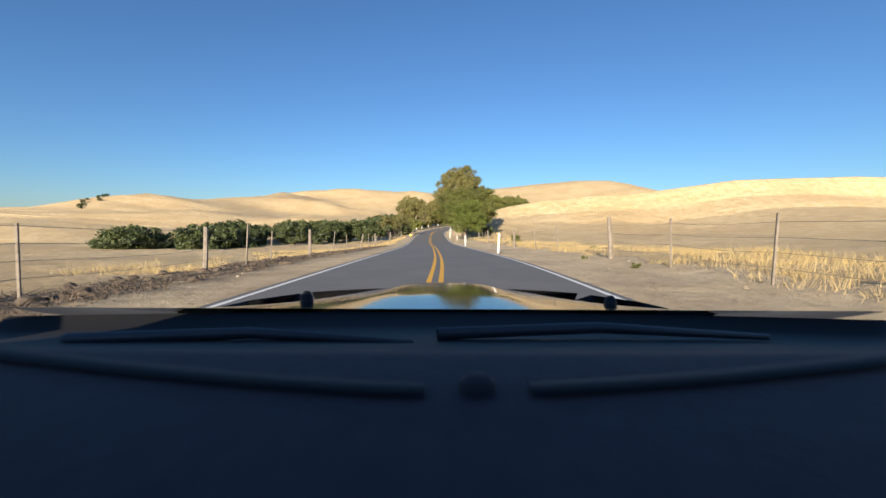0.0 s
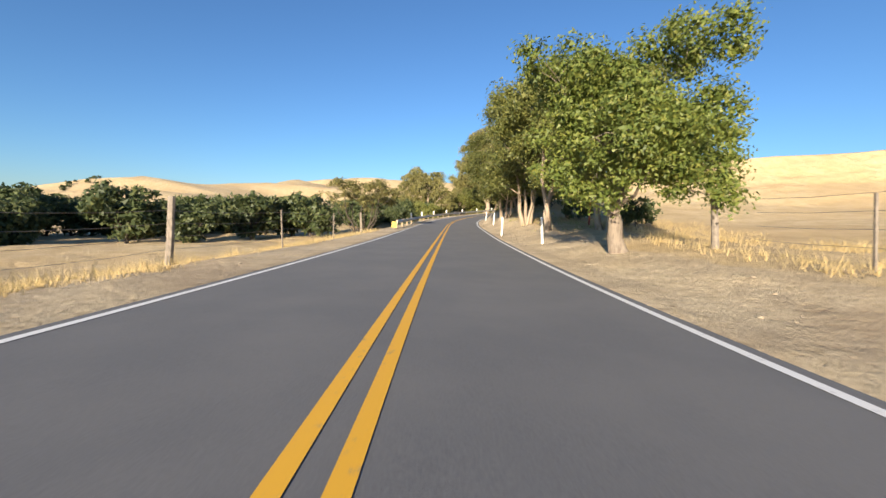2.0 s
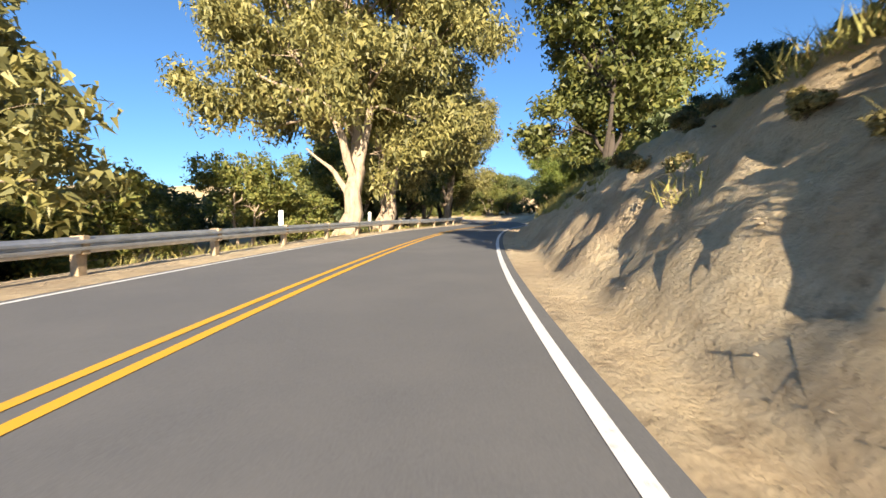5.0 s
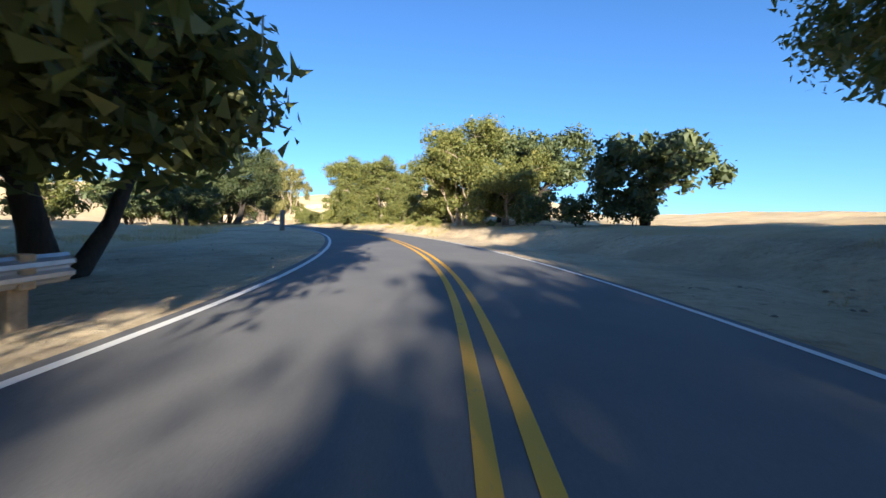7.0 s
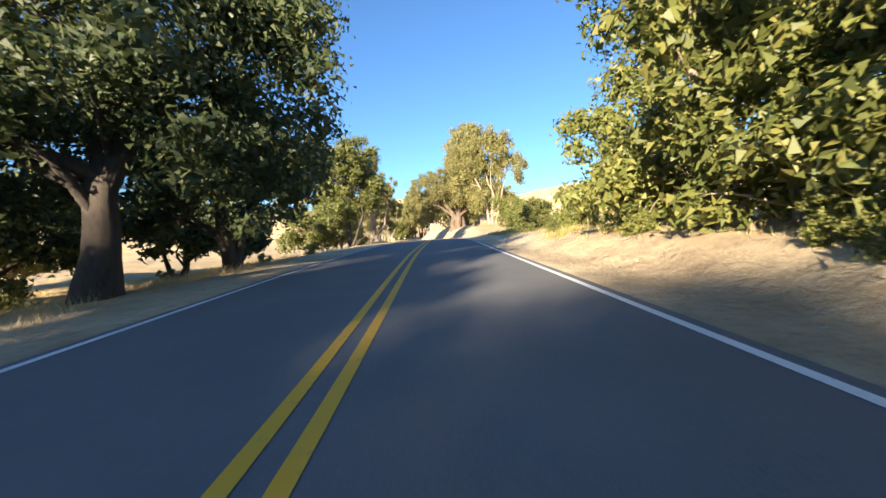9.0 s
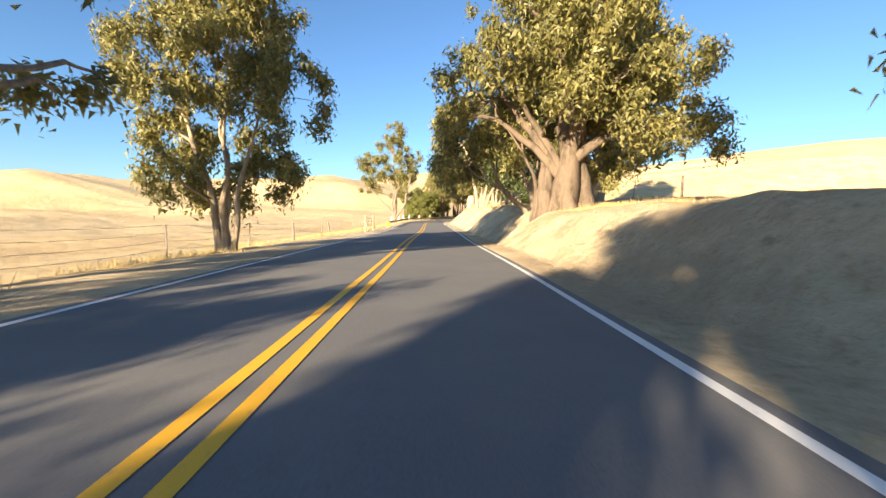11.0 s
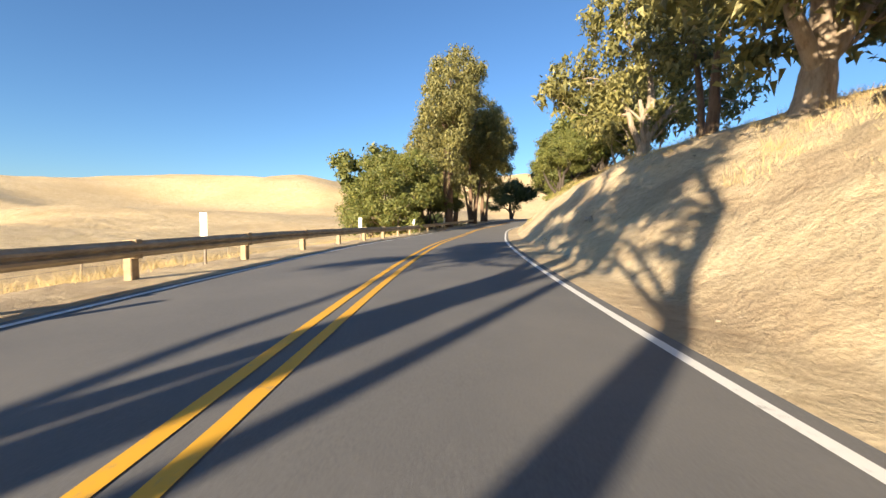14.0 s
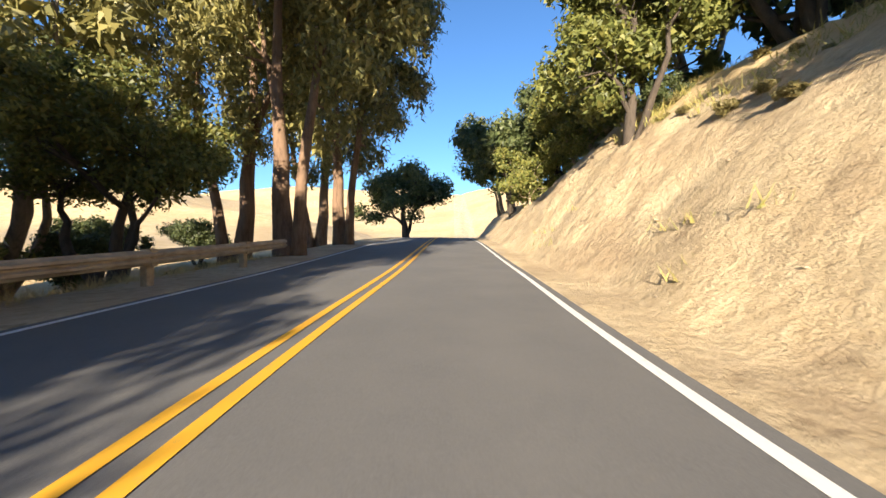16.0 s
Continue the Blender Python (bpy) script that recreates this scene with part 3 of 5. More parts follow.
olive_a = tree("oak_tree", "olive green oak with several pale leaning stems", [(0, 0, -0.6, 0.2, 5.2, 0.24), (0.4, 0.1, 1.4, 0.3, 5.6, 0.2), (-0.2, 0.3, -1.6, -0.6, 4.6, 0.16)],
               round_blobs(4.6, 9.6, 1.6, 11, 4), 160, 36000, 0.18, M_PALE, M_OLIVE, 14, clump_r=0.95, droop=0.3)
olive_b = tree("oak_tree", "rounded olive green tree with slender pale stems", [(0, 0, 0.3, 0.2, 4.2, 0.17), (0.5, 0.2, 1.3, -0.2, 4.4, 0.15)],
               round_blobs(3.9, 7.4, 0.4, 10, 5), 130, 26000, 0.18, M_PALE, M_OLIVE, 15, clump_r=0.85)
green_a = tree("leafy_tree", "bright green leafy tree with dark trunk", [(0, 0, 0.2, 0.1, 6.0, 0.3), (0, 0, 1.4, -0.4, 6.6, 0.18)],
               round_blobs(4.4, 12.0, 1.6, 13, 6), 150, 20600, 0.27, M_BARK, M_GREEN, 16, clump_r=1.0)
stem_a = tree("grove_tree", "tall tree with two pale mottled trunks and green crown", [(0, 0, -0.8, 0.3, 6.6, 0.2), (0.7, 0.2, 1.5, 0.1, 7.0, 0.19)],
              round_blobs(3.9, 10.4, 2.0, 11, 7), 150, 48000, 0.15, M_PALE, M_GREEN, 17, clump_r=0.9)
stem_b = tree("grove_tree", "tree with a cluster of pale leaning trunks and green crown", [(0, 0, -1.5, 0.2, 6.2, 0.2), (0.3, 0.2, 0.2, 0.6, 7.0, 0.2), (0.5, -0.2, 1.8, -0.2, 6.4, 0.17), (-0.3, 0.3, -0.6, -0.8, 5.6, 0.13)],
              round_blobs(4.2, 10.2, 2.0, 11, 8), 155, 50000, 0.15, M_PALE, M_GREEN, 18, clump_r=0.95)
bush_a = tree("shrub", "low olive green roadside shrub", [(0, 0, 0.2, 0.1, 1.2, 0.05), (0.2, 0, -0.5, 0.3, 1.1, 0.04)], round_blobs(1.7, 2.6, 0.05, 8, 9), 60, 4200, 0.165, M_BARK, M_OLIVE, 19, clump_r=0.42, twigs=0.2, category="shrub")
bush_b = tree("shrub", "dark green bushy shrub on the bank", [(0, 0, 0.1, 0.1, 1.6, 0.07), (0.3, 0, 0.8, -0.3, 1.5, 0.05)], round_blobs(2.3, 3.7, 0.1, 9, 10), 75, 6000, 0.195, M_BARK, M_OAK, 20, clump_r=0.55, twigs=0.2, category="shrub")
bush_low = tree("shrub", "low scraggly brown and green brush on the bank", [(0, 0, 0.2, 0.1, 0.7, 0.03), (0.2, 0, -0.4, 0.3, 0.6, 0.025)], round_blobs(1.1, 1.25, 0.0, 6, 51), 34, 1250, 0.18, M_BARK, M_SCRUB, 51, clump_r=0.34, twigs=0.0, category="shrub")
oak_c = tree("oak_tree", "rounded dark green oak in the creek wood", [(0, 0, 0.3, 0.2, 2.4, 0.26)], round_blobs(3.8, 6.0, 0.1, 8, 31), 70, 2500, 0.5, M_BARK, M_OAK, 31, clump_r=0.9, twigs=0.1)

gum_thick = tree("gum_tree", "old eucalyptus with thick pale trunk and a broken stub", [(0, 0, 0.4, 0.2, 11, 0.66), (0.1, 0, -2.2, 0.2, 5.0, 0.26, 2.4), (0.2, 0.2, 3.0, 0.9, 13, 0.3, 4.5), (0, 0.3, -2.8, 0.8, 12.5, 0.28, 4.0)],
                 [(0.5, 0, 14.5, 4.6, 4.6, 4.6), (2.4, 1, 18.6, 3.6, 3.6, 2.6), (-1.8, 0, 18.2, 3.2, 3.2, 2.6), (-4.2, 0, 12, 3.2, 3.2, 3.2), (-6.8, 0, 11.4, 2.2, 2.2, 1.7), (-6.4, 0.3, 8.8, 2.0, 2.0, 1.6), (-8.8, 0, 8.0, 1.8, 1.8, 1.3), (5.0, 1, 11.5, 3.2, 3.2, 3.2), (5.4, 0, 15.5, 2.6, 2.6, 2.2), (-4.4, 0, 15.6, 2.4, 2.4, 2.0), (0.8, 2, 9.4, 3.2, 2.6, 2.4), (4.4, 1.5, 7.2, 2.4, 2.4, 2.4), (1.6, 2.4, 5.4, 2.6, 1.8, 2.2), (-0.6, -1.8, 7.2, 2.6, 1.8, 1.7), (2.6, -1.6, 9.4, 2.4, 2.0, 2.0), (-2.6, -1.4, 10.0, 2.4, 2.0, 1.9), (-3.2, 1.4, 8.4, 2.4, 2.2, 1.8)],
                 270, 52000, 0.33, M_PALE, M_GUM, 21, droop=1.3, clump_r=1.1, slim=0.42, twigs=0.35, hug=0.5)
gum_tall = tree("gum_tree", "tall eucalyptus with shaggy brown trunk and drooping olive leaves", [(0, 0, -0.4, 0.2, 16, 0.5), (0.6, 0.2, 2.2, 0.4, 15, 0.32), (0, 0, -3.4, 0.4, 14, 0.2, 6.0)],
                [(0, 0, 17.5, 4.8, 4.6, 4.2), (3.8, 0, 14.0, 4.0, 3.8, 3.4), (-4.4, 0, 14.6, 3.8, 3.6, 3.2), (0, 1.5, 21.6, 3.8, 3.6, 2.6), (4.2, 1, 18.6, 3.2, 3.0, 2.4), (-4.2, 0.6, 18.4, 3.2, 3.0, 2.3), (4.2, 1, 10.0, 2.8, 2.6, 2.2), (-3.4, -1, 10.6, 2.6, 2.4, 1.8), (-5.6, 0.4, 12.0, 2.2, 2.2, 1.8), (5.8, 0, 15.6, 2.4, 2.4, 2.0), (1.0, 1.4, 7.6, 2.4, 2.2, 1.6)],
                240, 34000, 0.35, M_RED, M_GUM, 22, droop=1.4, clump_r=1.1, slim=0.42, twigs=0.3, crook=0.25)
gum_open = tree("gum_tree", "airy eucalyptus with several dark slanting stems and sparse leaves", [(0, 0, 0.0, 0.3, 13, 0.34), (0, 0, -3.2, 0.3, 9.5, 0.2, 0.5), (0, 0, 2.2, 0.2, 11.5, 0.22, 0.9), (0, 0, 1.0, -0.8, 10, 0.16, 0.6), (0, 0, -1.6, -0.6, 9.0, 0.16, 1.2), (0, 0, -4.6, 0.2, 6.0, 0.1, 2.2)],
                [(-3.2, 0, 10.2, 2.8, 2.6, 2.0), (-0.5, 0, 13, 3.0, 2.8, 2.4), (2.2, 0, 11.2, 2.8, 2.8, 2.4), (-4.4, -0.6, 6.2, 1.8, 1.6, 0.9), (1.2, -1.0, 6.4, 1.8, 1.6, 1.3), (2.6, 0.4, 9.0, 2.0, 2.0, 1.5), (0.2, 0, 16.0, 1.8, 1.8, 1.6), (1.8, 1, 7.8, 2.0, 2.0, 1.3), (-3.8, 0.5, 7.6, 1.8, 1.8, 1.0), (-0.4, -0.5, 8.8, 2.2, 2.2, 1.2), (-5.0, 0, 9.4, 1.5, 1.5, 0.9), (-5.2, 0, 11.4, 1.7, 1.6, 1.0), (-5.8, 0.2, 7.8, 1.3, 1.3, 0.7), (0.6, 4.4, 5.3, 2.3, 1.5, 0.3), (2.6, 4.0, 5.6, 1.8, 1.4, 0.25)],
                150, 19700, 0.28, M_OLDBARK, M_GUM, 23, droop=1.0, clump_r=0.8, slim=0.45, twigs=0.6)
gum_fork = tree("gum_tree", "eucalyptus with several white forked trunks leaning apart", [(0, 0, -3.4, 0.4, 11.0, 0.3), (0.4, 0.2, 1.2, 0.4, 12, 0.26), (0.7, 0, 3.4, 0.0, 10.0, 0.22), (0.2, 0.4, -1.0, 1.0, 11.5, 0.22)],
                [(-3.6, 0, 12, 3.4, 3.4, 3.6), (0.8, 0, 12.8, 3.6, 3.4, 3.8), (4.2, 0, 10, 3.0, 3.0, 2.8), (-0.8, 1, 16, 3.2, 3.2, 2.4), (-3.8, 1.2, 8, 2.4, 2.4, 2.2), (3.0, 0.5, 14.4, 2.4, 2.4, 2.0), (1.4, 1.6, 7.0, 2.4, 2.2, 1.8), (-2.2, -1.2, 5.4, 2.0, 2.0, 1.7), (3.0, 0.8, 5.2, 2.0, 2.0, 1.6), (-0.6, 1.4, 3.6, 1.8, 1.8, 1.4)],
                200, 34300, 0.32, M_PALE, M_GUM, 24, droop=1.2, clump_r=1.0, slim=0.42, twigs=0.4)
gum_vee = tree("gum_tree", "eucalyptus with three white trunks spreading wide from one root", [(-0.3, 0, -4.6, 0.3, 12.5, 0.3), (0.4, 0.1, 3.2, 0.4, 10.0, 0.22), (0.8, 0, 7.6, 0.3, 8.6, 0.22), (0, 0, -1.0, 0.8, 9.5, 0.15, 3.4), (0.3, 0.2, 1.2, 1.0, 5.4, 0.12)],
               [(-4.0, 0, 12.8, 3.0, 2.8, 2.8), (-1.4, 0.6, 15.2, 2.8, 2.8, 2.2), (2.4, 0.4, 12.0, 2.8, 2.6, 2.4), (6.0, 0.3, 9.8, 2.6, 2.4, 1.6), (8.6, 0.3, 8.6, 2.4, 2.2, 1.6), (0.4, 1.0, 9.4, 2.2, 2.0, 1.5), (4.2, 0.6, 7.6, 1.8, 1.6, 1.0), (-5.6, 0.2, 9.8, 1.8, 1.8, 1.5), (1.4, 1.4, 6.6, 1.6, 1.5, 0.9), (4.8, 0.4, 11.8, 2.4, 2.2, 1.7), (7.2, 0.3, 10.8, 2.2, 2.0, 1.4), (10.4, 0.3, 7.6, 1.6, 1.6, 1.1)],
               200, 33000, 0.29, M_PALE, M_GUM, 44, droop=1.2, clump_r=0.95, slim=0.42, twigs=0.4, hug=0.5)
gum_wide = tree("gum_tree", "broad old eucalyptus with a massive ribbed trunk and long limbs", [(0, 0, -0.2, 0, 6.2, 0.7), (0, 0, -4.6, 0.4, 8.2, 0.3, 1.6), (0.2, 0, 4.8, 0.6, 7.8, 0.32, 2.0), (0, 0.3, 1.2, 1.8, 10, 0.34, 3.0), (-0.2, 0, -1.8, -1.0, 11, 0.3, 2.6)],
                [(-5.0, 0, 8.8, 3.2, 3.2, 2.3), (0.5, 0.5, 11.5, 4.2, 4.2, 3.2), (5.6, 0.8, 8.4, 3.4, 3.4, 2.3), (-2.0, -1, 13.2, 3.2, 3.2, 2.4), (7.6, 1, 6.0, 2.0, 2.2, 1.4), (-7.0, -0.4, 7.0, 2.2, 2.2, 1.5), (3.2, 0.6, 13.2, 2.8, 2.8, 2.2), (-2.6, 1.4, 6.4, 2.4, 2.2, 1.8), (2.6, -1.2, 5.0, 2.2, 2.2, 1.7), (-3.8, -0.8, 4.6, 2.0, 2.0, 1.5), (0.4, 1.8, 4.6, 2.2, 2.0, 1.6)],
                215, 37700, 0.32, M_PALE, M_GUM, 25, droop=1.2, clump_r=1.05, slim=0.42, twigs=0.45)
airy = tree("pepper_tree", "small airy tree with thin dark stems and wispy leaves", [(0, 0, -1.8, 0.2, 4.6, 0.12), (0.3, 0, 2.2, 0.3, 4.6, 0.13), (0.1, 0.2, 0.3, -0.4, 4.6, 0.1), (0.2, 0.1, 1.2, 0.5, 5.0, 0.09), (-0.1, 0, -2.6, 0.4, 3.0, 0.09)],
            [(-2.0, 0, 6.0, 1.7, 1.7, 0.8), (2.2, 0, 5.8, 2.0, 1.9, 0.8), (0.4, 0.4, 5.6, 1.8, 1.6, 0.7), (3.8, 0.4, 5.2, 1.2, 1.2, 0.6), (-3.4, 0.2, 4.8, 1.2, 1.2, 0.6), (1.2, -0.4, 4.4, 1.4, 1.2, 0.6)], 64, 5600, 0.21, M_BARK, M_GUM, 26, droop=0.3, clump_r=0.6, slim=0.42, twigs=0.8)
gum_spread = tree("gum_tree", "eucalyptus with many slanting stems fanning out low over the bank", [(0, 0, -0.4, 0, 2.6, 0.34), (-0.2, 0, -4.4, 0.5, 2.6, 0.17), (0, 0, -3.0, 0.2, 4.0, 0.19), (0.1, 0.1, -1.2, 0.6, 5.2, 0.2), (0.3, 0, 0.8, 0.2, 5.6, 0.2), (0.4, 0, 3.0, 0.4, 4.6, 0.18), (0.2, 0.2, 1.6, -0.8, 4.0, 0.13)],
                  [(-4.8, 0.4, 2.9, 1.7, 1.7, 1.0), (-4.0, 0, 4.4, 2.0, 2.0, 1.2), (-5.6, 0, 4.0, 1.3, 1.3, 0.9), (-1.6, 0.6, 5.6, 2.4, 2.4, 1.5), (1.4, 0, 6.2, 2.4, 2.4, 1.6), (3.8, 0.4, 5.2, 2.2, 2.2, 1.6), (5.2, 0.6, 3.6, 1.7, 1.7, 1.3), (1.8, 1.4, 3.6, 1.8, 1.6, 1.2), (-2.4, 1.6, 3.8, 1.5, 1.5, 0.9), (3.4, -0.6, 2.4, 1.6, 1.6, 1.2), (-0.6, -1.2, 3.6, 2.0, 1.6, 1.2), (2.6, -1.0, 4.4, 2.0, 1.6, 1.4), (-2.6, -0.8, 4.6, 2.0, 1.6, 1.2)],
                  170, 23800, 0.22, M_OLDBARK, M_GUM, 27, droop=1.2, clump_r=0.7, slim=0.42, twigs=0.7, hug=0.3)
gum_massive = tree("gum_tree", "old eucalyptus with a massive ribbed trunk, pale limbs and ragged crown", [(0, 0, 0.1, 0.2, 5.6, 1.0), (-0.9, -0.2, -0.7, 0.1, 4.2, 0.6), (-0.5, -0.8, -0.5, -0.3, 4.0, 0.55), (0.4, -0.9, 0.3, -0.5, 4.2, 0.6), (1.0, -0.3, 0.8, 0, 4.6, 0.62), (0.7, 0.7, 0.6, 0.4, 4.2, 0.5), (-1.6, -0.5, -1.0, -0.2, 2.4, 0.4), (1.6, -0.7, 1.0, -0.3, 2.6, 0.45),
                    (-1.4, 0.3, -2.6, 0.4, 5.6, 0.16), (0, 0, -3.8, 0.2, 9.0, 0.34, 2.6), (0, 0, -5.6, -0.3, 6.0, 0.26, 2.2), (0, 0, -1.8, -0.6, 11.0, 0.4, 3.2), (0, 0, 2.6, 0.6, 11.4, 0.42, 3.4), (0, 0, 7.4, 0.4, 6.0, 0.28, 3.2), (0, 0, 4.6, -0.7, 8.4, 0.32, 3.4), (0, 0, 0.4, 1.2, 13.0, 0.4, 3.6), (0, 0, -2.6, -1.4, 7.4, 0.22, 2.4), (0, 0, 1.4, -1.6, 9.5, 0.28, 3.0)],
                   [(-4.6, 0, 8.0, 1.9, 1.8, 1.5), (-5.6, -0.4, 6.3, 1.2, 1.2, 0.9), (-3.0, 0.4, 10.2, 2.3, 2.2, 2.0), (-0.6, 0.2, 12.0, 2.8, 2.6, 2.2), (2.6, 0.4, 11.6, 2.6, 2.6, 2.2), (1.4, -1.2, 8.0, 1.8, 1.5, 1.4), (-1.8, -1.0, 7.6, 1.7, 1.4, 1.2), (3.6, 0, 7.6, 2.2, 2.0, 1.4), (5.6, 0.3, 9.0, 2.3, 2.2, 1.5), (6.4, 0.2, 6.3, 2.0, 1.9, 1.1), (8.2, 0.4, 5.4, 1.5, 1.5, 0.9), (0.6, 2.0, 9.4, 2.4, 2.0, 1.8), (-2.4, 1.6, 5.8, 1.3, 1.2, 0.9), (-0.6, -2.6, 6.6, 1.8, 1.4, 1.3), (2.0, -3.0, 7.4, 2.0, 1.5, 1.4), (0.2, -3.8, 9.4, 2.3, 1.8, 1.6), (3.0, -2.2, 5.2, 1.6, 1.3, 1.1), (-3.4, -2.6, 8.4, 1.8, 1.6, 1.3)],
                   240, 36000, 0.24, M_SHAG, M_GUM, 33, droop=1.2, clump_r=0.8, slim=0.42, twigs=0.7, hug=0.42)
oak_lean = tree("oak_tree", "oak with thick dark leaning trunks and open shade beneath", [(0, 0, -2.8, 0.4, 4.4, 0.32), (0.3, 0.1, 1.4, 0.2, 5.2, 0.3), (0.1, 0.3, -0.4, 1.0, 5.6, 0.26), (0.4, 0, 3.2, -0.6, 4.2, 0.2)],
                round_blobs(4.8, 9.4, 3.2, 11, 43), 150, 34000, 0.175, M_BARK, M_OLIVE, 29, clump_r=0.9, twigs=0.8)
canopy = tree("leafy_tree", "broad leafy tree with pale forked trunk on the bank", [(0, 0, 0.1, 0.1, 5.0, 0.4), (0, 0, 2.8, 0.3, 5.6, 0.2, 2.4), (0, 0, -2.2, 0.2, 6.4, 0.16, 2.6), (0, 0.1, 0.8, 0.6, 7.4, 0.16, 3.2)],
              round_blobs(5.2, 10.6, 3.6, 13, 41) + [(3.6, 0, 4.6, 2.0, 2.0, 1.2), (-3.2, 0, 4.8, 1.8, 1.8, 1.1), (0.6, -2.4, 4.4, 2.2, 1.8, 1.4), (-1.8, -1.8, 3.6, 1.6, 1.4, 1.2), (2.4, -2.0, 3.2, 1.6, 1.4, 1.2)], 220, 50000, 0.18, M_OLDBARK, M_LEAFY, 28, clump_r=0.95, twigs=0.3, limb=0.3)

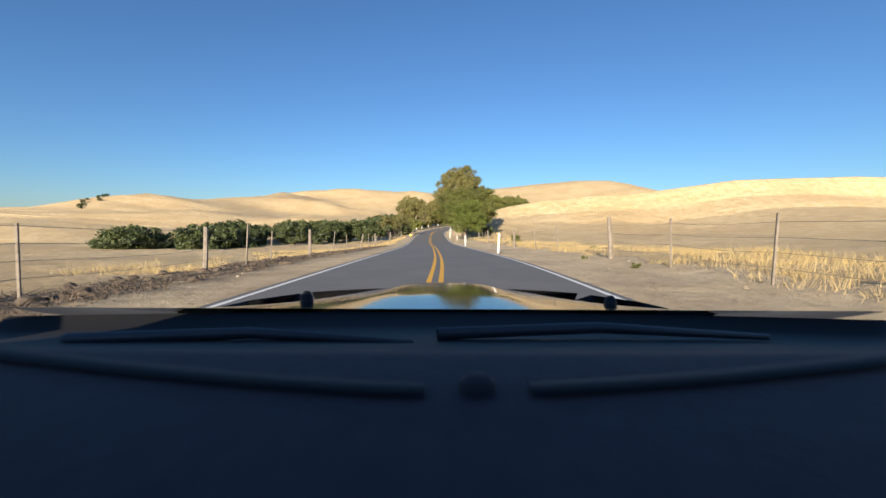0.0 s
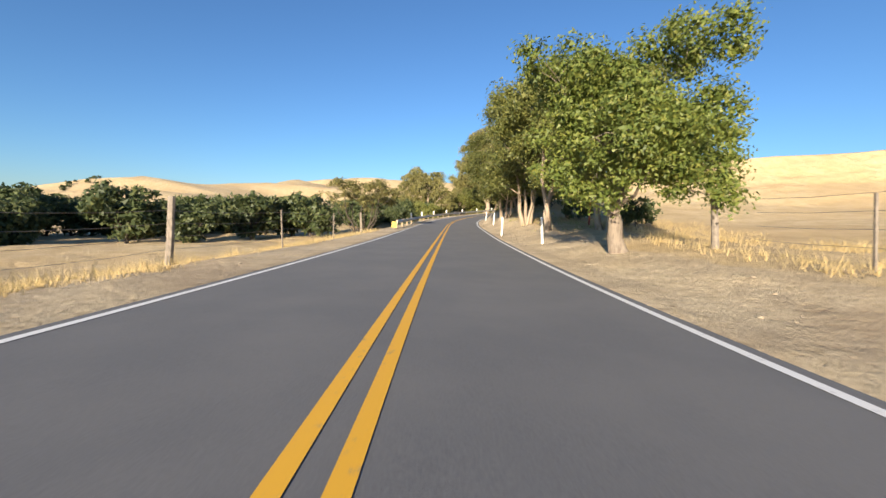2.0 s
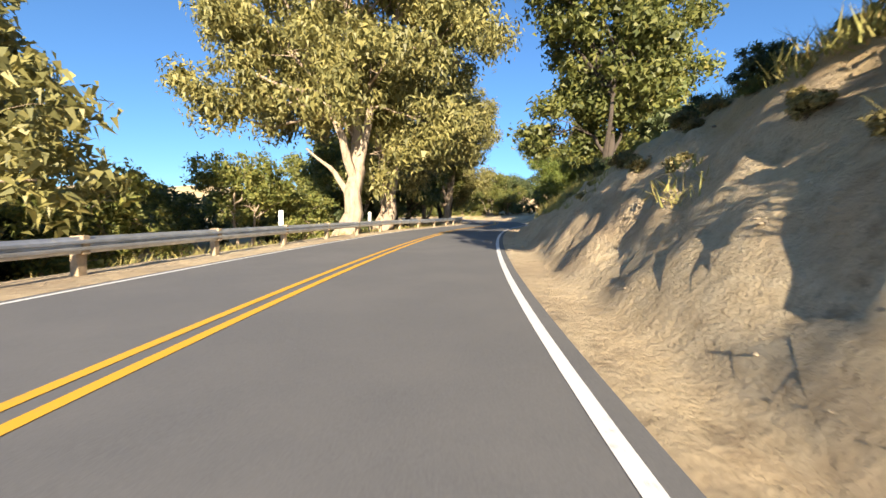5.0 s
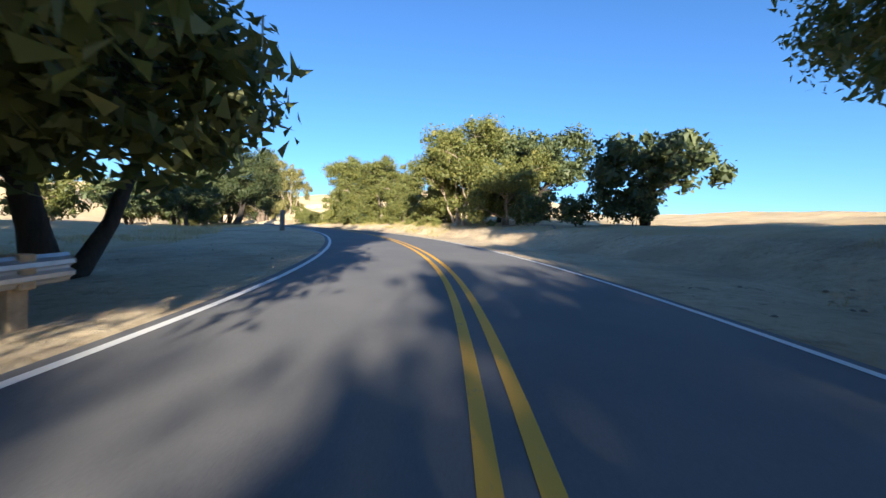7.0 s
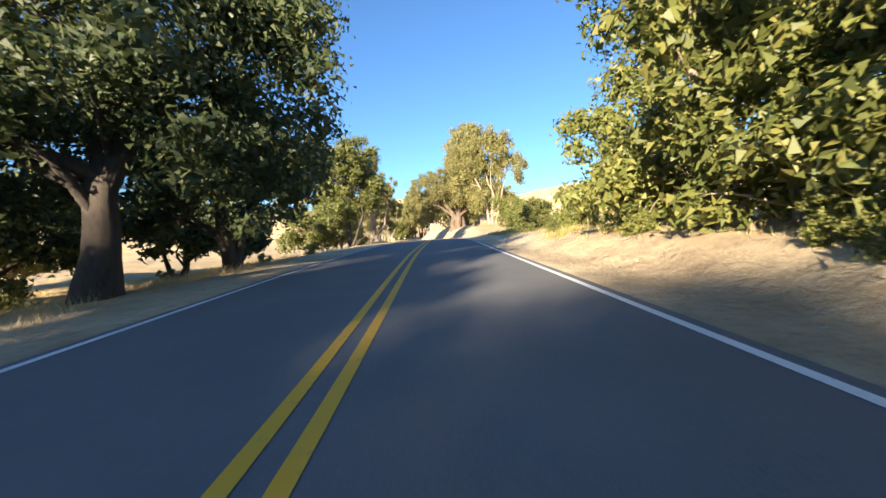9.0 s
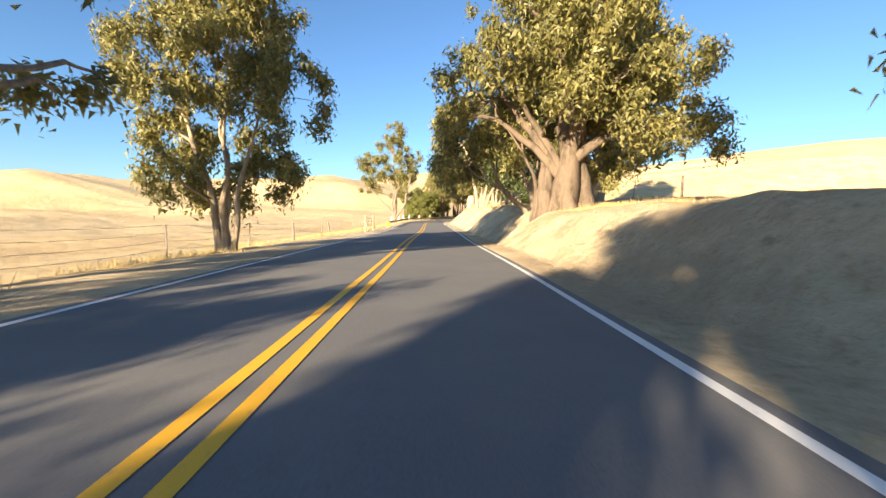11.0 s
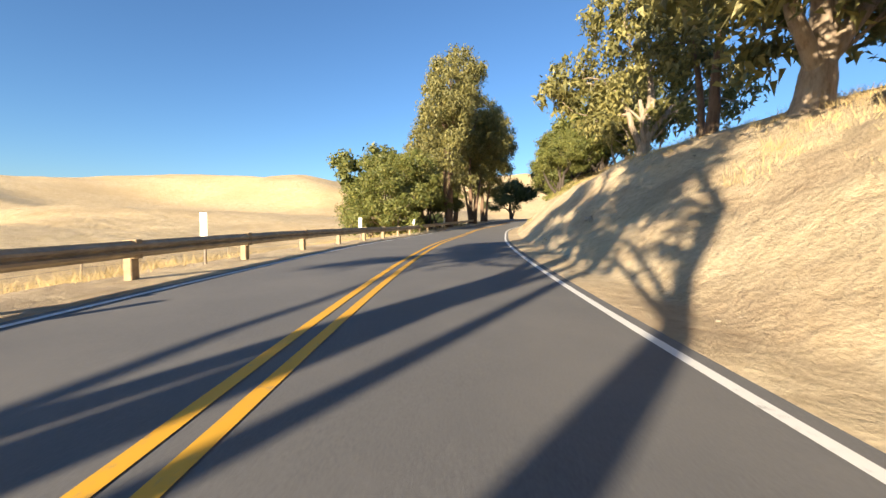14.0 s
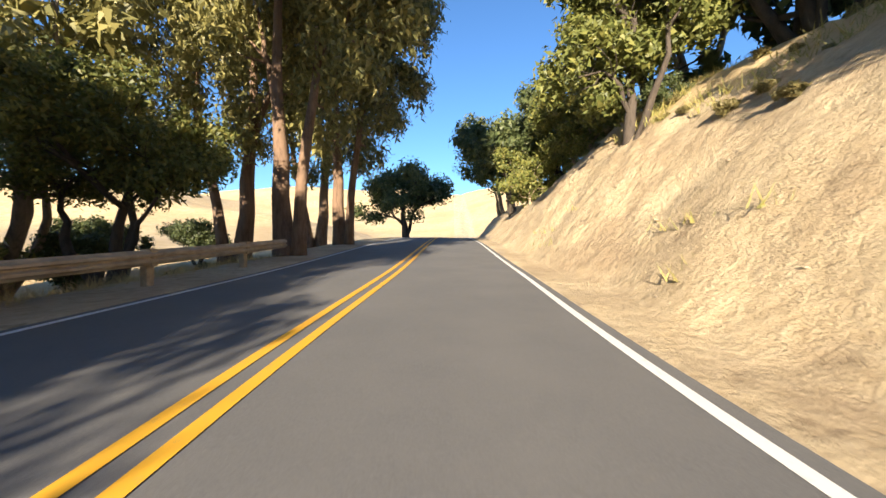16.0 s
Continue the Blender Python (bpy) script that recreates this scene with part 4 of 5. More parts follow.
STANDING = [
    # grove and oaks by the first bend
    (canopy, 130, 6.2, 0.66), (stem_b, 139.5, 9.0, 1.0), (stem_a, 142.0, 6.6, 1.0), (stem_b, 150, 6.8, 1.05), (stem_b, 161.5, 6.0, 1.05), (stem_a, 163.5, 7.6, 0.9), (oak_lean, 173, 8.2, 0.85), (stem_a, 170, 11.0, 1.0),
    (olive_a, 154, 11.5, 0.95), (oak_b, 178.5, 7.6, 0.62), (bush_b, 166, 12, 0.9), (bush_b, 168, 8.4, 0.5), (bush_b, 170, 9.6, 0.6), (bush_b, 172.5, 10.4, 0.6), (bush_b, 169, 10.8, 0.65), (bush_b, 171, 7.8, 0.4), (bush_b, 175, 9.4, 0.55),
    # gums behind the rail
    (gum_thick, 224, -5.8, 1.05), (gum_thick, 230, -5.9, 1.1), (gum_thick, 247, -6.0, 0.75), (gum_wide, 212, -17, 0.84), (gum_tall, 219, -24, 0.6), (olive_b, 217, -26, 0.9), (olive_b, 228, -24, 0.9),
    (airy, 157.5, -8.8, 0.88), (airy, 162.5, -9.6, 0.9), (canopy, 204, 6.3, 0.84, 0.2), (green_a, 219, 7.7, 0.8), (oak_b, 222.5, 12.4, 0.8), (oak_b, 226, 9.4, 0.7), (olive_a, 228, 11, 1.0), (olive_a, 247, 12, 1.0), (olive_b, 255, 13, 1.0),
    # green_a in this row: added out of view to shade the bend ahead
    (oak_a, 243, -9.5, 1.2), (olive_a, 249, -8.5, 1.1), (oak_big, 256, -14, 0.8), (olive_a, 240, -14, 1.2), (green_a, 259, -15, 1.25), (green_a, 257.5, -6.4, 1.35), (green_a, 261.5, -7.4, 1.2), (green_a, 262, -20, 1.3), (green_a, 264, -26, 0.75),
    # the shaded left-hand bend
    (olive_a, 286, 8.2, 0.88), (olive_b, 282.5, 10.4, 0.9), (oak_a, 286, 12, 0.95), (oak_a, 273.5, 14.5, 1.05), (canopy, 251, 7.8, 1.15), (olive_a, 259, 9.2, 1.1), (olive_b, 292, 9.2, 0.7),
    (olive_b, 298, 8.4, 0.85), (olive_a, 304.5, 9.4, 0.8), (olive_b, 310, 8.2, 1.0), (olive_a, 317, 9.6, 0.95), (olive_b, 323, 9.2, 0.7), (olive_b, 331, 9.6, 0.5),
    (oak_big, 316.5, -7.2, 0.87), (oak_a, 323.5, -7.4, 0.9), (oak_b, 327, -12, 1.1), (oak_a, 320, -14, 0.8), (oak_b, 332, -11.5, 0.9), (olive_b, 324, -17, 0.9), (green_a, 345, -7.4, 1.05), (oak_a, 336, -14, 0.9), (oak_b, 312, -18, 0.9),
    (oak_b, 307, -17.5, 0.85), (olive_b, 302, -22, 0.8), (oak_b, 309, -24, 0.9), (olive_b, 297, -27, 0.8), (olive_b, 291, -32, 0.8), (oak_a, 302, -32, 0.8), (oak_a, 320, -20, 1.0), (olive_b, 340, 9.4, 0.5), (olive_b, 349, 10, 0.55), (olive_b, 357, 10.6, 0.7),
    (gum_open, 359, -13.5, 0.85), (gum_open, 368, -7.4, 0.8), (gum_wide, 393, 13.5, 1.15), (olive_b, 354, -10, 0.9), (olive_b, 349, -12, 0.9), (gum_fork, 366, 10, 0.85), (gum_tall, 385, 9.6, 0.86),
    # open field stretch
    (gum_fork, 377.5, -6.8, 0.7), (gum_spread, 385.5, 7.4, 1.0), (bush_a, 391, 8.6, 0.3), (oak_a, 404, 8.7, 0.78, 0.6), (gum_open, 399.5, 13.2, 0.55), (gum_open, 437.5, -5.9, 1.32), 
    (gum_fork, 433, 12, 0.85), (gum_fork, 438, 12.5, 0.95), (gum_wide, 449, 10.8, 0.92), (gum_wide, 457, 11.2, 0.95), (gum_tall, 463, 11.5, 0.9), (gum_wide, 474, 12.2, 0.9),
    (gum_fork, 444.5, 11, 0.9), (gum_open, 482, 14.5, 0.7), (olive_a, 488, 14.5, 0.9),
    # shaded end of the road
    (olive_b, 484, -8.6, 1.22), (olive_b, 489.5, -11.4, 1.1), (green_a, 491, -13, 0.8), (olive_a, 490.5, -8.8, 0.9), (oak_lean, 497.5, -8.2, 0.9), (oak_b, 497, -10.5, 1.0), (oak_lean, 505, -8.6, 0.9), (olive_b, 503, -14, 0.9),
    (gum_tall, 498.8, -5.6, 1.15), (gum_tall, 510, -5.3, 1.0), (gum_tall, 518, -5.2, 0.98), (gum_tall, 514.5, -9.6, 1.08), (gum_tall, 524, -8.5, 1.0), (gum_open, 506, -13, 1.1), (oak_a, 547, -4.95, 1.3), (oak_a, 531, 7.4, 1.25), (olive_a, 540, 7.4, 1.1), (olive_b, 524, 7.4, 0.8),
    (green_a, 508, 7.8, 1.0), (olive_a, 498, 14, 1.0), (oak_a, 505, 12, 1.1), (oak_lean, 506, 12.4, 0.85), (oak_lean, 497.5, 11, 0.8), (oak_lean, 490.5, 8.9, 0.85), (oak_lean, 494.5, 11.6, 0.8), (oak_lean, 496, 13.4, 0.95), (olive_a, 513, 13, 1.1), (gum_fork, 494, 16, 0.7), (green_a, 513, 11, 0.8), (olive_b, 519, 10, 1.0), (oak_a, 524, 10, 1.0),
    # shrubs
    (bush_a, 117, 12, 0.45), (bush_a, 113, 11.6, 0.4), (bush_a, 88, 11, 0.3), (bush_b, 263, 24, 0.9), (bush_b, 218, 21, 0.9), (bush_a, 206, 9.5, 0.7), (bush_a, 197, 10, 0.45), (bush_a, 207, 8.6, 0.75), (bush_b, 204.5, 9.4, 0.55), (bush_a, 209, 9.4, 0.8), (bush_a, 201.5, 9.2, 0.6), (bush_a, 211.5, 8.8, 0.8), (bush_b, 214, 9.2, 0.6), (bush_a, 206.5, 7.6, 0.5), (bush_a, 198.5, 8.4, 0.5), (bush_a, 212.5, 7.6, 0.5), (bush_a, 217.5, 9.6, 0.9), (bush_a, 203, 6.9, 0.5), (bush_b, 200, 8.2, 0.55), (bush_a, 201.5, 7.4, 0.6), (bush_b, 205, 7.4, 0.45), (bush_a, 198, 8.8, 0.6), (bush_b, 208.5, 7.8, 0.5), (bush_a, 214, 7.6, 0.7), (bush_a, 208, 7.2, 0.42), (bush_b, 210.5, 7.6, 0.36), (bush_a, 213, 6.9, 0.36), (bush_b, 216.5, 7.2, 0.42), (bush_a, 219.5, 7.0, 0.45), (bush_b, 222.5, 7.6, 0.5), (bush_a, 225.5, 7.4, 0.5), (bush_b, 230, 8.6, 0.7),
    (bush_a, 222, 9.0, 0.7), (bush_a, 216, 8.6, 0.6), (bush_a, 288.5, 7.4, 1.0), (bush_b, 409, 12.4, 0.7), (bush_b, 412, 13.6, 0.8), (bush_b, 414.5, 14.8, 0.8), (bush_b, 417, 16, 0.9), (bush_b, 406.5, 12, 0.6), (bush_b, 276, 11.5, 0.7), (bush_b, 279.5, 11, 0.8), (bush_a, 282, 9.0, 0.8), (bush_b, 273, 13, 0.7), (bush_a, 291, 6.9, 1.1), (bush_a, 293.5, 6.7, 1.2), (bush_a, 297.8, 7.4, 1.2), (bush_a, 300, 6.7, 1.1), (bush_a, 301.2, 7.8, 1.4), (bush_a, 304, 7.3, 1.3), (bush_a, 306.8, 7.2, 1.1), (olive_b, 301, 9.4, 0.8), (bush_b, 307, 6.8, 0.8), (olive_b, 309.5, 7.3, 0.75), (olive_b, 314, 7.4, 0.8), (olive_b, 319, 7.4, 0.75), (bush_a, 312, 6.4, 1.0), (bush_a, 317.5, 6.4, 1.0), (bush_a, 326, 6.6, 0.9), (bush_a, 334, 7.0, 0.9), (bush_a, 319, -12, 1.0),
    (bush_a, 296.5, 6.6, 1.2), (bush_a, 331, -9.5, 0.9), (bush_a, 338, -9.0, 1.0), (bush_a, 324, -10.5, 0.9), (bush_b, 508, 9, 0.8), (bush_a, 497, -6.8, 0.6), (bush_a, 481.5, -8.6, 0.9), (bush_a, 484, -7.2, 0.8), (bush_a, 487.5, -7.6, 1.2), (bush_a, 491, -7.4, 1.0), (bush_a, 494.5, -7.4, 0.9), (bush_a, 516, 8.0, 0.8), (bush_a, 522, 7.4, 0.7), (bush_b, 152, 11.5, 0.7), (bush_b, 141, 11.5, 0.6), (bush_b, 186, 9.5, 0.5), (bush_b, 181, 8.0, 0.42), (bush_b, 183.5, 8.7, 0.46), (bush_b, 186.4, 8.1, 0.36), (bush_b, 184, 10.2, 0.5), (bush_b, 188.4, 8.8, 0.42), (bush_b, 180, 9.6, 0.55), (bush_b, 191, 8.6, 0.32), (bush_b, 178, 8.4, 0.4), (bush_b, 169.5, 6.9, 0.32), (bush_a, 171.5, 6.6, 0.42), (bush_b, 173.5, 7.2, 0.36), (bush_a, 175.5, 7.4, 0.45), (bush_a, 166.5, 6.9, 0.4), (bush_b, 176.5, 8.0, 0.4), (bush_a, 164, 7.2, 0.35), (oak_b, 171.5, 10.6, 1.0),
]
pick = random.Random(5)
used = set()
for kind, s, d, k, *sink in STANDING:
    turned = kind in (gum_thick, gum_open, gum_fork, gum_wide, gum_spread, oak_lean, canopy, airy, oak_big)
    own = random.Random(int(s * 10) * 1000 + int(d * 10))
    turn = heading(s) + own.uniform(-15, 15) if turned else own.uniform(0, 360)
    if abs(d) > 10.9 or kind is olive_b and k < 0.82:
        kind = sparse(kind)
    stand(kind, s, d, turn, k, sink[0] if sink else 0.5 if d > 5 and s > 150 and kind.get("category") == "tree" else 0.1, first=kind.name not in used)
    used.add(kind.name)
stand(gum_vee, 421.5, 8.0, heading(421.5), 1.0, 0.2, first=True)
stand(gum_massive, 382.7, 7.6, heading(382.5), 1.0, 1.5, first=True)
for kind, s, d, turn, k in ((bush_a, 73.6, 6.7, 40, 0.36), (bush_a, 78.4, 6.7, 130, 0.32), (oak_a, 306, -12.5, 75, 0.62), (oak_a, 285, 15.2, 200, 1.1), (olive_b, 289.5, 10.4, 300, 1.15), (bush_a, 291, 8.4, 20, 1.3), (bush_a, 293.2, 8.6, 80, 1.3), (bush_a, 305.5, 6.6, 10, 1.4), (bush_a, 308.2, 6.3, 190, 1.4), (bush_a, 311, 6.3, 260, 1.3),
                            (oak_b, 499, -13.5, 30, 0.85), (oak_b, 494.5, -11.8, 60, 0.75), (oak_b, 503, -17, 90, 1.0), (oak_b, 508, -12.5, 150, 0.85), (oak_b, 512, -15, 210, 0.95), (oak_b, 517, -13.5, 270, 0.9)):
    stand(kind, s, d, turn, k)
# wood of dark oaks along the creek, below the road
for i in range(84):
    s = 132 + i * 1.22 + pick.uniform(-2, 2)
    d = -pick.uniform(38, 60) if s < 150 else -pick.uniform(22, 52) if s < 168 else -pick.uniform(15, 46)
    stand(oak_c, s, d, pick.uniform(0, 360), pick.uniform(0.75, 1.05), 2.0 if s < 150 else 0.6, first=i == 0)
for i in range(14):
    kind = sparse(pick.choice((olive_b, olive_a, oak_b)))
    stand(kind, 206 + i * 4.2, -pick.uniform(12, 30), pick.uniform(0, 360), pick.uniform(0.7, 0.95), 0.3, first=kind.name not in used)
    used.add(kind.name)
# scraggly brush on the bank faces
used_low = False
for s0, s1, d0, d1, n in ((168, 186, 7.2, 12.0, 20), (186, 206, 6.4, 9.8, 40), (203, 232, 5.8, 9.4, 84), (482, 516, 7.8, 12.5, 75), (400, 460, 8.4, 12.5, 16), (484, 512, -10.5, -6.6, 34)):
    for i in range(n):
        stand(bush_low, pick.uniform(s0, s1), pick.uniform(d0, d1), pick.uniform(0, 360), pick.uniform(0.3, 0.8), 0.06, first=not used_low)
        used_low = True
# low brush on the crest of the far hill
for i in range(12):
    kind = sparse(bush_b)
    stand(kind, 455 + 6 * i + pick.uniform(-3, 3), -318 - 3.5 * i + pick.uniform(-8, 8), pick.uniform(0, 360), pick.uniform(0.7, 1.3), 0.6, first=kind.name not in used)
    used.add(kind.name)


# ---- guard rails ----
def part(name, verts, faces, mat, parent, label="", smooth=False):
    ob = mesh_object(name, verts, faces, mat, smooth)
    ob.parent = parent
    return tagged(ob, label)


def box_mesh(sx, sy, sz, bevel=0.012, z0=0.0):
    """A bevelled box that stands on z0."""
    bm = bmesh.new()
    bmesh.ops.create_cube(bm, size=1, matrix=Matrix.Translation((0, 0, z0 + sz / 2)) @ Matrix.Diagonal((sx, sy, sz, 1)))
    if bevel:
        bmesh.ops.bevel(bm, geom=bm.edges[:], offset=bevel, segments=1, affect="EDGES")
    me = bpy.data.meshes.new("box")
    bm.to_mesh(me)
    bm.free()
    return me


def shared(name, me, mat, m, parent=None, label=""):
    """An object on a shared mesh."""
    if not me.materials:
        me.materials.append(mat)
    ob = new(name, me)
    ob.parent = parent
    ob.matrix_basis = m
    return tagged(ob, label)


def road_point(s, d, up=0.0):
    x, y, z, t, n = along(np.array([float(s)]))
    return float(x[0] + n[0, 0] * d), float(y[0] + n[0, 1] * d), float(z[0]) + up


POST = box_mesh(0.16, 0.2, 1.0, 0.015, -0.25)
BLOCK = box_mesh(0.15, 0.16, 0.36, 0.012)
W_SHAPE = ((0.0, 0.0), (0.02, 0.035), (0.075, 0.07), (0.08, 0.115), (0.02, 0.145), (0.02, 0.17), (0.08, 0.2), (0.075, 0.245), (0.02, 0.28), (0.0, 0.315))


def guard_rail(s0, s1, d, steel, label):
    rail = tagged(new("guard_rail"), label, "guard rail")
    sec = [(0.12 + a, 0.44 + b) for a, b in W_SHAPE] + [(0.108 + a, 0.44 + b) for a, b in reversed(W_SHAPE)]
    k = 0
    s = s0
    while s < s1:
        e = min(s + 7.62, s1)
        verts, faces = [], []
        stations = np.linspace(s, e, 8)
        for q in stations:
            for off, up in sec:
                verts.append(road_point(q, d + off, up - 0.02 + 0.004 * (k % 2)))
        n = len(sec)
        for i in range(len(stations) - 1):
            faces += [(i * n + j, i * n + (j + 1) % n, (i + 1) * n + (j + 1) % n, (i + 1) * n + j) for j in range(n)]
        faces += [tuple(range(n)), tuple(range((len(stations) - 1) * n, len(stations) * n))]
        part("beam", verts, faces, steel, rail, "")
        s, k = e + 0.004, k + 1
    for q in np.arange(s0 + 0.6, s1, 3.81):
        x, y, z = road_point(q, d)
        turn = heading(q)
        post = shared("post", POST, M_WOOD, pose(x, y, z, 0, 0, turn), rail)
        shared("spacer_block", BLOCK, M_WOOD, pose(0.10, 0, 0.4, 0, 0, 0), post)
    return rail


rail_a = guard_rail(154.0, 258, -4.65, M_STEEL, "galvanised steel guard rail on weathered wooden posts")
rail_b = guard_rail(413.2, 508, -4.65, M_RUSTY, "dull brown weathered guard rail on wooden posts")

# white marker plates that stand behind the rails
STAKE = box_mesh(0.05, 0.05, 1.0, 0.006, -0.2)
MARK = box_mesh(0.19, 0.014, 0.6, 0.006)
for s in (168, 177.5, 187, 196, 206.5, 216, 226, 424, 437.5, 446, 454.5, 467.5, 481.5, 495):
    x, y, z = road_point(s, -4.98)
    mk = tagged(new("rail_marker"), "white reflector plate on a stake behind the guard rail", "road marker", "markers behind the rails")
    mk.matrix_basis = pose(x, y, min(z, spot(s, -4.98)[2]), 0, 0, heading(s))
    shared("stake", STAKE, M_OLDWOOD, Matrix.Identity(4), mk, "weathered thin stake")
    shared("plate", MARK, M_PLASTIC, pose(0, -0.034, 0.7), mk, "white sheet plate")

# white paddle markers on the right verge
PADDLE = box_mesh(0.11, 0.02, 1.5, 0.01, -0.2)
for s, d, lean in ((86.5, 4.05, 2), (109.6, 4.0, 0), (136.5, 5.1, -3), (145, 4.1, 1), (160.5, 4.9, 3), (179.6, 4.6, 4)):
    x, y, z = spot(s, d)
    mk = tagged(new("verge_marker"), "white flexible roadside marker post in the dirt verge", "road marker", "verge markers")
    mk.matrix_basis = pose(x, y, z, lean, lean, heading(s))
    shared("blade", PADDLE, M_PLASTIC, Matrix.Identity(4), mk)


# yellow and black end markers of the rails
def clip_span(points, low, high):
    """Cuts a flat outline of (x, z) points to low <= z <= high."""
    for limit, sign in ((low, 1), (high, -1)):
        kept = []
        for (x0, z0), (x1, z1) in zip(points, points[1:] + points[:1]):
            a, b = sign * (z0 - limit), sign * (z1 - limit)
            if a >= 0:
                kept.append((x0, z0))
            if a * b < 0:
                u = a / (a - b)
                kept.append((x0 + (x1 - x0) * u, limit))
        points = kept
    return points


def hazard_sign(s, d):
    x, y, z = spot(s, d)
    sign = tagged(new("hazard_sign"), "yellow and black striped hazard sign at the rail end", "road sign")
    sign.matrix_basis = pose(x, y, z, 0, 0, heading(s))
    shared("sign_post", box_mesh(0.09, 0.09, 0.80, 0.008, -0.2), M_WOOD, pose(0, 0.07, 0), sign)
    panel = shared("panel", box_mesh(0.46, 0.012, 0.52, 0.004), M_SIGN, pose(0, 0, 0.12), sign, "yellow sheet metal panel")
    for top in (0.30, 0.56, 0.82):
        outline = clip_span([(-0.222, top - 0.13), (0.222, top - 0.56), (0.222, top - 0.43), (-0.222, top)], 0.012, 0.508)
        n = len(outline)
        verts = [(px, yy, pz) for yy in (-0.0085, -0.0062) for px, pz in outline]
        faces = [tuple(range(n)), tuple(range(2 * n - 1, n - 1, -1))] + [(i, i + n, (i + 1) % n + n, (i + 1) % n) for i in range(n)]
        part("stripe", verts, faces, M_BLACK, panel, "black diagonal stripe")


hazard_sign(152.6, -4.6)
hazard_sign(412.4, -4.35)

# ---- fences ----
ROUND_POST = tube([(0, 0, -0.3), (0.01, 0, 0.5), (0.0, 0.01, 1.35)], [0.085, 0.08, 0.07], 8, 0.25, 3)
T_POST = box_mesh(0.05, 0.04, 1.6, 0.006, -0.3)
round_me = bpy.data.meshes.new("post")
round_me.from_pydata(ROUND_POST[0], [], ROUND_POST[1])


def fence(stations, offset, label, tall=1.0, seed=1, wires=4):
    r = random.Random(seed)
    fe = tagged(new("wire_fence"), label, "fence")
    tops = []
    for k, s in enumerate(stations):
        d = offset(s)
        x, y, z = spot(s, d)
        lean = r.uniform(-13, 13) if r.random() < 0.35 else r.uniform(-3, 3)
        m = pose(x, y, z, r.uniform(-4, 4), lean, r.uniform(0, 90)) @ Matrix.Scale(tall * r.uniform(0.9, 1.12), 4)
        shared("post", round_me if k % 3 == 0 else T_POST, M_OLDWOOD, m, fe)
        tops.append((x, y, z))
    for w in range(wires):
        h = (0.35 + 0.28 * w) * tall
        line = []
        for (a, b, c), (a2, b2, c2) in zip(tops, tops[1:]):
            line += [(a + (a2 - a) * u, b + (b2 - b) * u, c + (c2 - c) * u + h - 0.06 * math.sin(math.pi * u)) for u in (0, 0.33, 0.66)]
        v, f = tube(line, [0.006] * len(line), 3)
        part("wire", v, f, M_WIRE, fe)
    return fe


fence((54, 61, 67.5, 73.5, 76.5, 79, 85, 91, 96, 103.5, 109.5, 114.5, 117, 119.5, 122.5, 127, 133, 140, 147), lambda s: -7.8 + 1.6 * float(step((s - 118) / 14)), "old wire fence with leaning grey posts in dry grass", 1.2, 4)
fence((62, 69, 73, 77.5, 85, 90, 98, 104, 109.5, 114, 119, 124, 128.5), lambda s: 7.5 + 0.8 * float(step((s - 110) / 15)), "sagging wire fence with wooden posts along the dry hillside", 1.2, 5)
fence(np.arange(352, 394, 5.5), lambda s: -6.6, "low wire fence with thin posts beside the road", 0.85, 6)
fence(np.arange(404, 500, 7.5), lambda s: -9.5 - 0.02 * (s - 404), "wire fence with thin posts in the dry field", 0.95, 7)
fence(np.arange(385, 430, 6.0), lambda s: 15.5, "wire fence with dark wooden posts on the grassy slope", 1.1, 8)


# steel farm gate
def farm_gate(s0, s1, d):
    gate = tagged(new("farm_gate"), "rusty tubular steel farm gate between two pale wooden posts", "gate")
    a, b = np.array(spot(s0, d)), np.array(spot(s1, d))
    for q in (a, b):
        v, f = tube([q + (0, 0, -0.3), q + (0.01, 0, 0.6), q + (0, 0, 1.45)], [0.12, 0.11, 0.1], 10, 0.2, 5)
        part("gate_post", v, f, M_WOOD, gate)
    u = (b - a) / np.linalg.norm(b - a)
    a2, b2 = a + u * 0.2, b - u * 0.2
    for h in (0.22, 0.42, 0.64, 0.88, 1.18):
        v, f = tube([a2 + (0, 0, h), b2 + (0, 0, h)], [0.024, 0.024], 8)
        part("bar", v, f, M_RUSTY, gate)
    for k in (0.0, 0.5, 1.0):
        q = a2 + (b2 - a2) * k + np.array([0.035, 0, 0])
        v, f = tube([q + (0, 0, 0.2), q + (0, 0, 1.2)], [0.022, 0.022], 8)
        part("upright", v, f, M_RUSTY, gate)


farm_gate(397.4, 401.8, -4.75)

# wooden tripod brace of the fence, on the slope
for s, d, k in ((188.5, 8.2, 0.95),):
    x, y, z = spot(s, d)
    tri = tagged(new("fence_brace"), "three dark poles leaning together as a fence brace", "fence brace")
    for ang in (90, 210, 330):
        ex, ey = 0.9 * math.cos(radians(ang)), 0.9 * math.sin(radians(ang))
        v, f = tube([(x + ex * k, y + ey * k, spot(s, d)[2] - 0.35), (x, y, z + 1.9 * k)], [0.05, 0.045], 7, 0.2, 2)
        part("pole", v, f, M_OLDWOOD, tri)

# red steel post on the slope behind the grove
x, y, z = spot(144.5, 9.9)
stake = tagged(new("steel_post"), "rust red steel fence post standing in dry grass", "post")
v, f = tube([(x, y, z - 0.3), (x + 0.02, y, z + 0.7), (x + 0.03, y, z + 1.5)], [0.07, 0.06, 0.05], 6, 0.1, 6)
part("shaft", v, f, M_REDPAINT, stake)

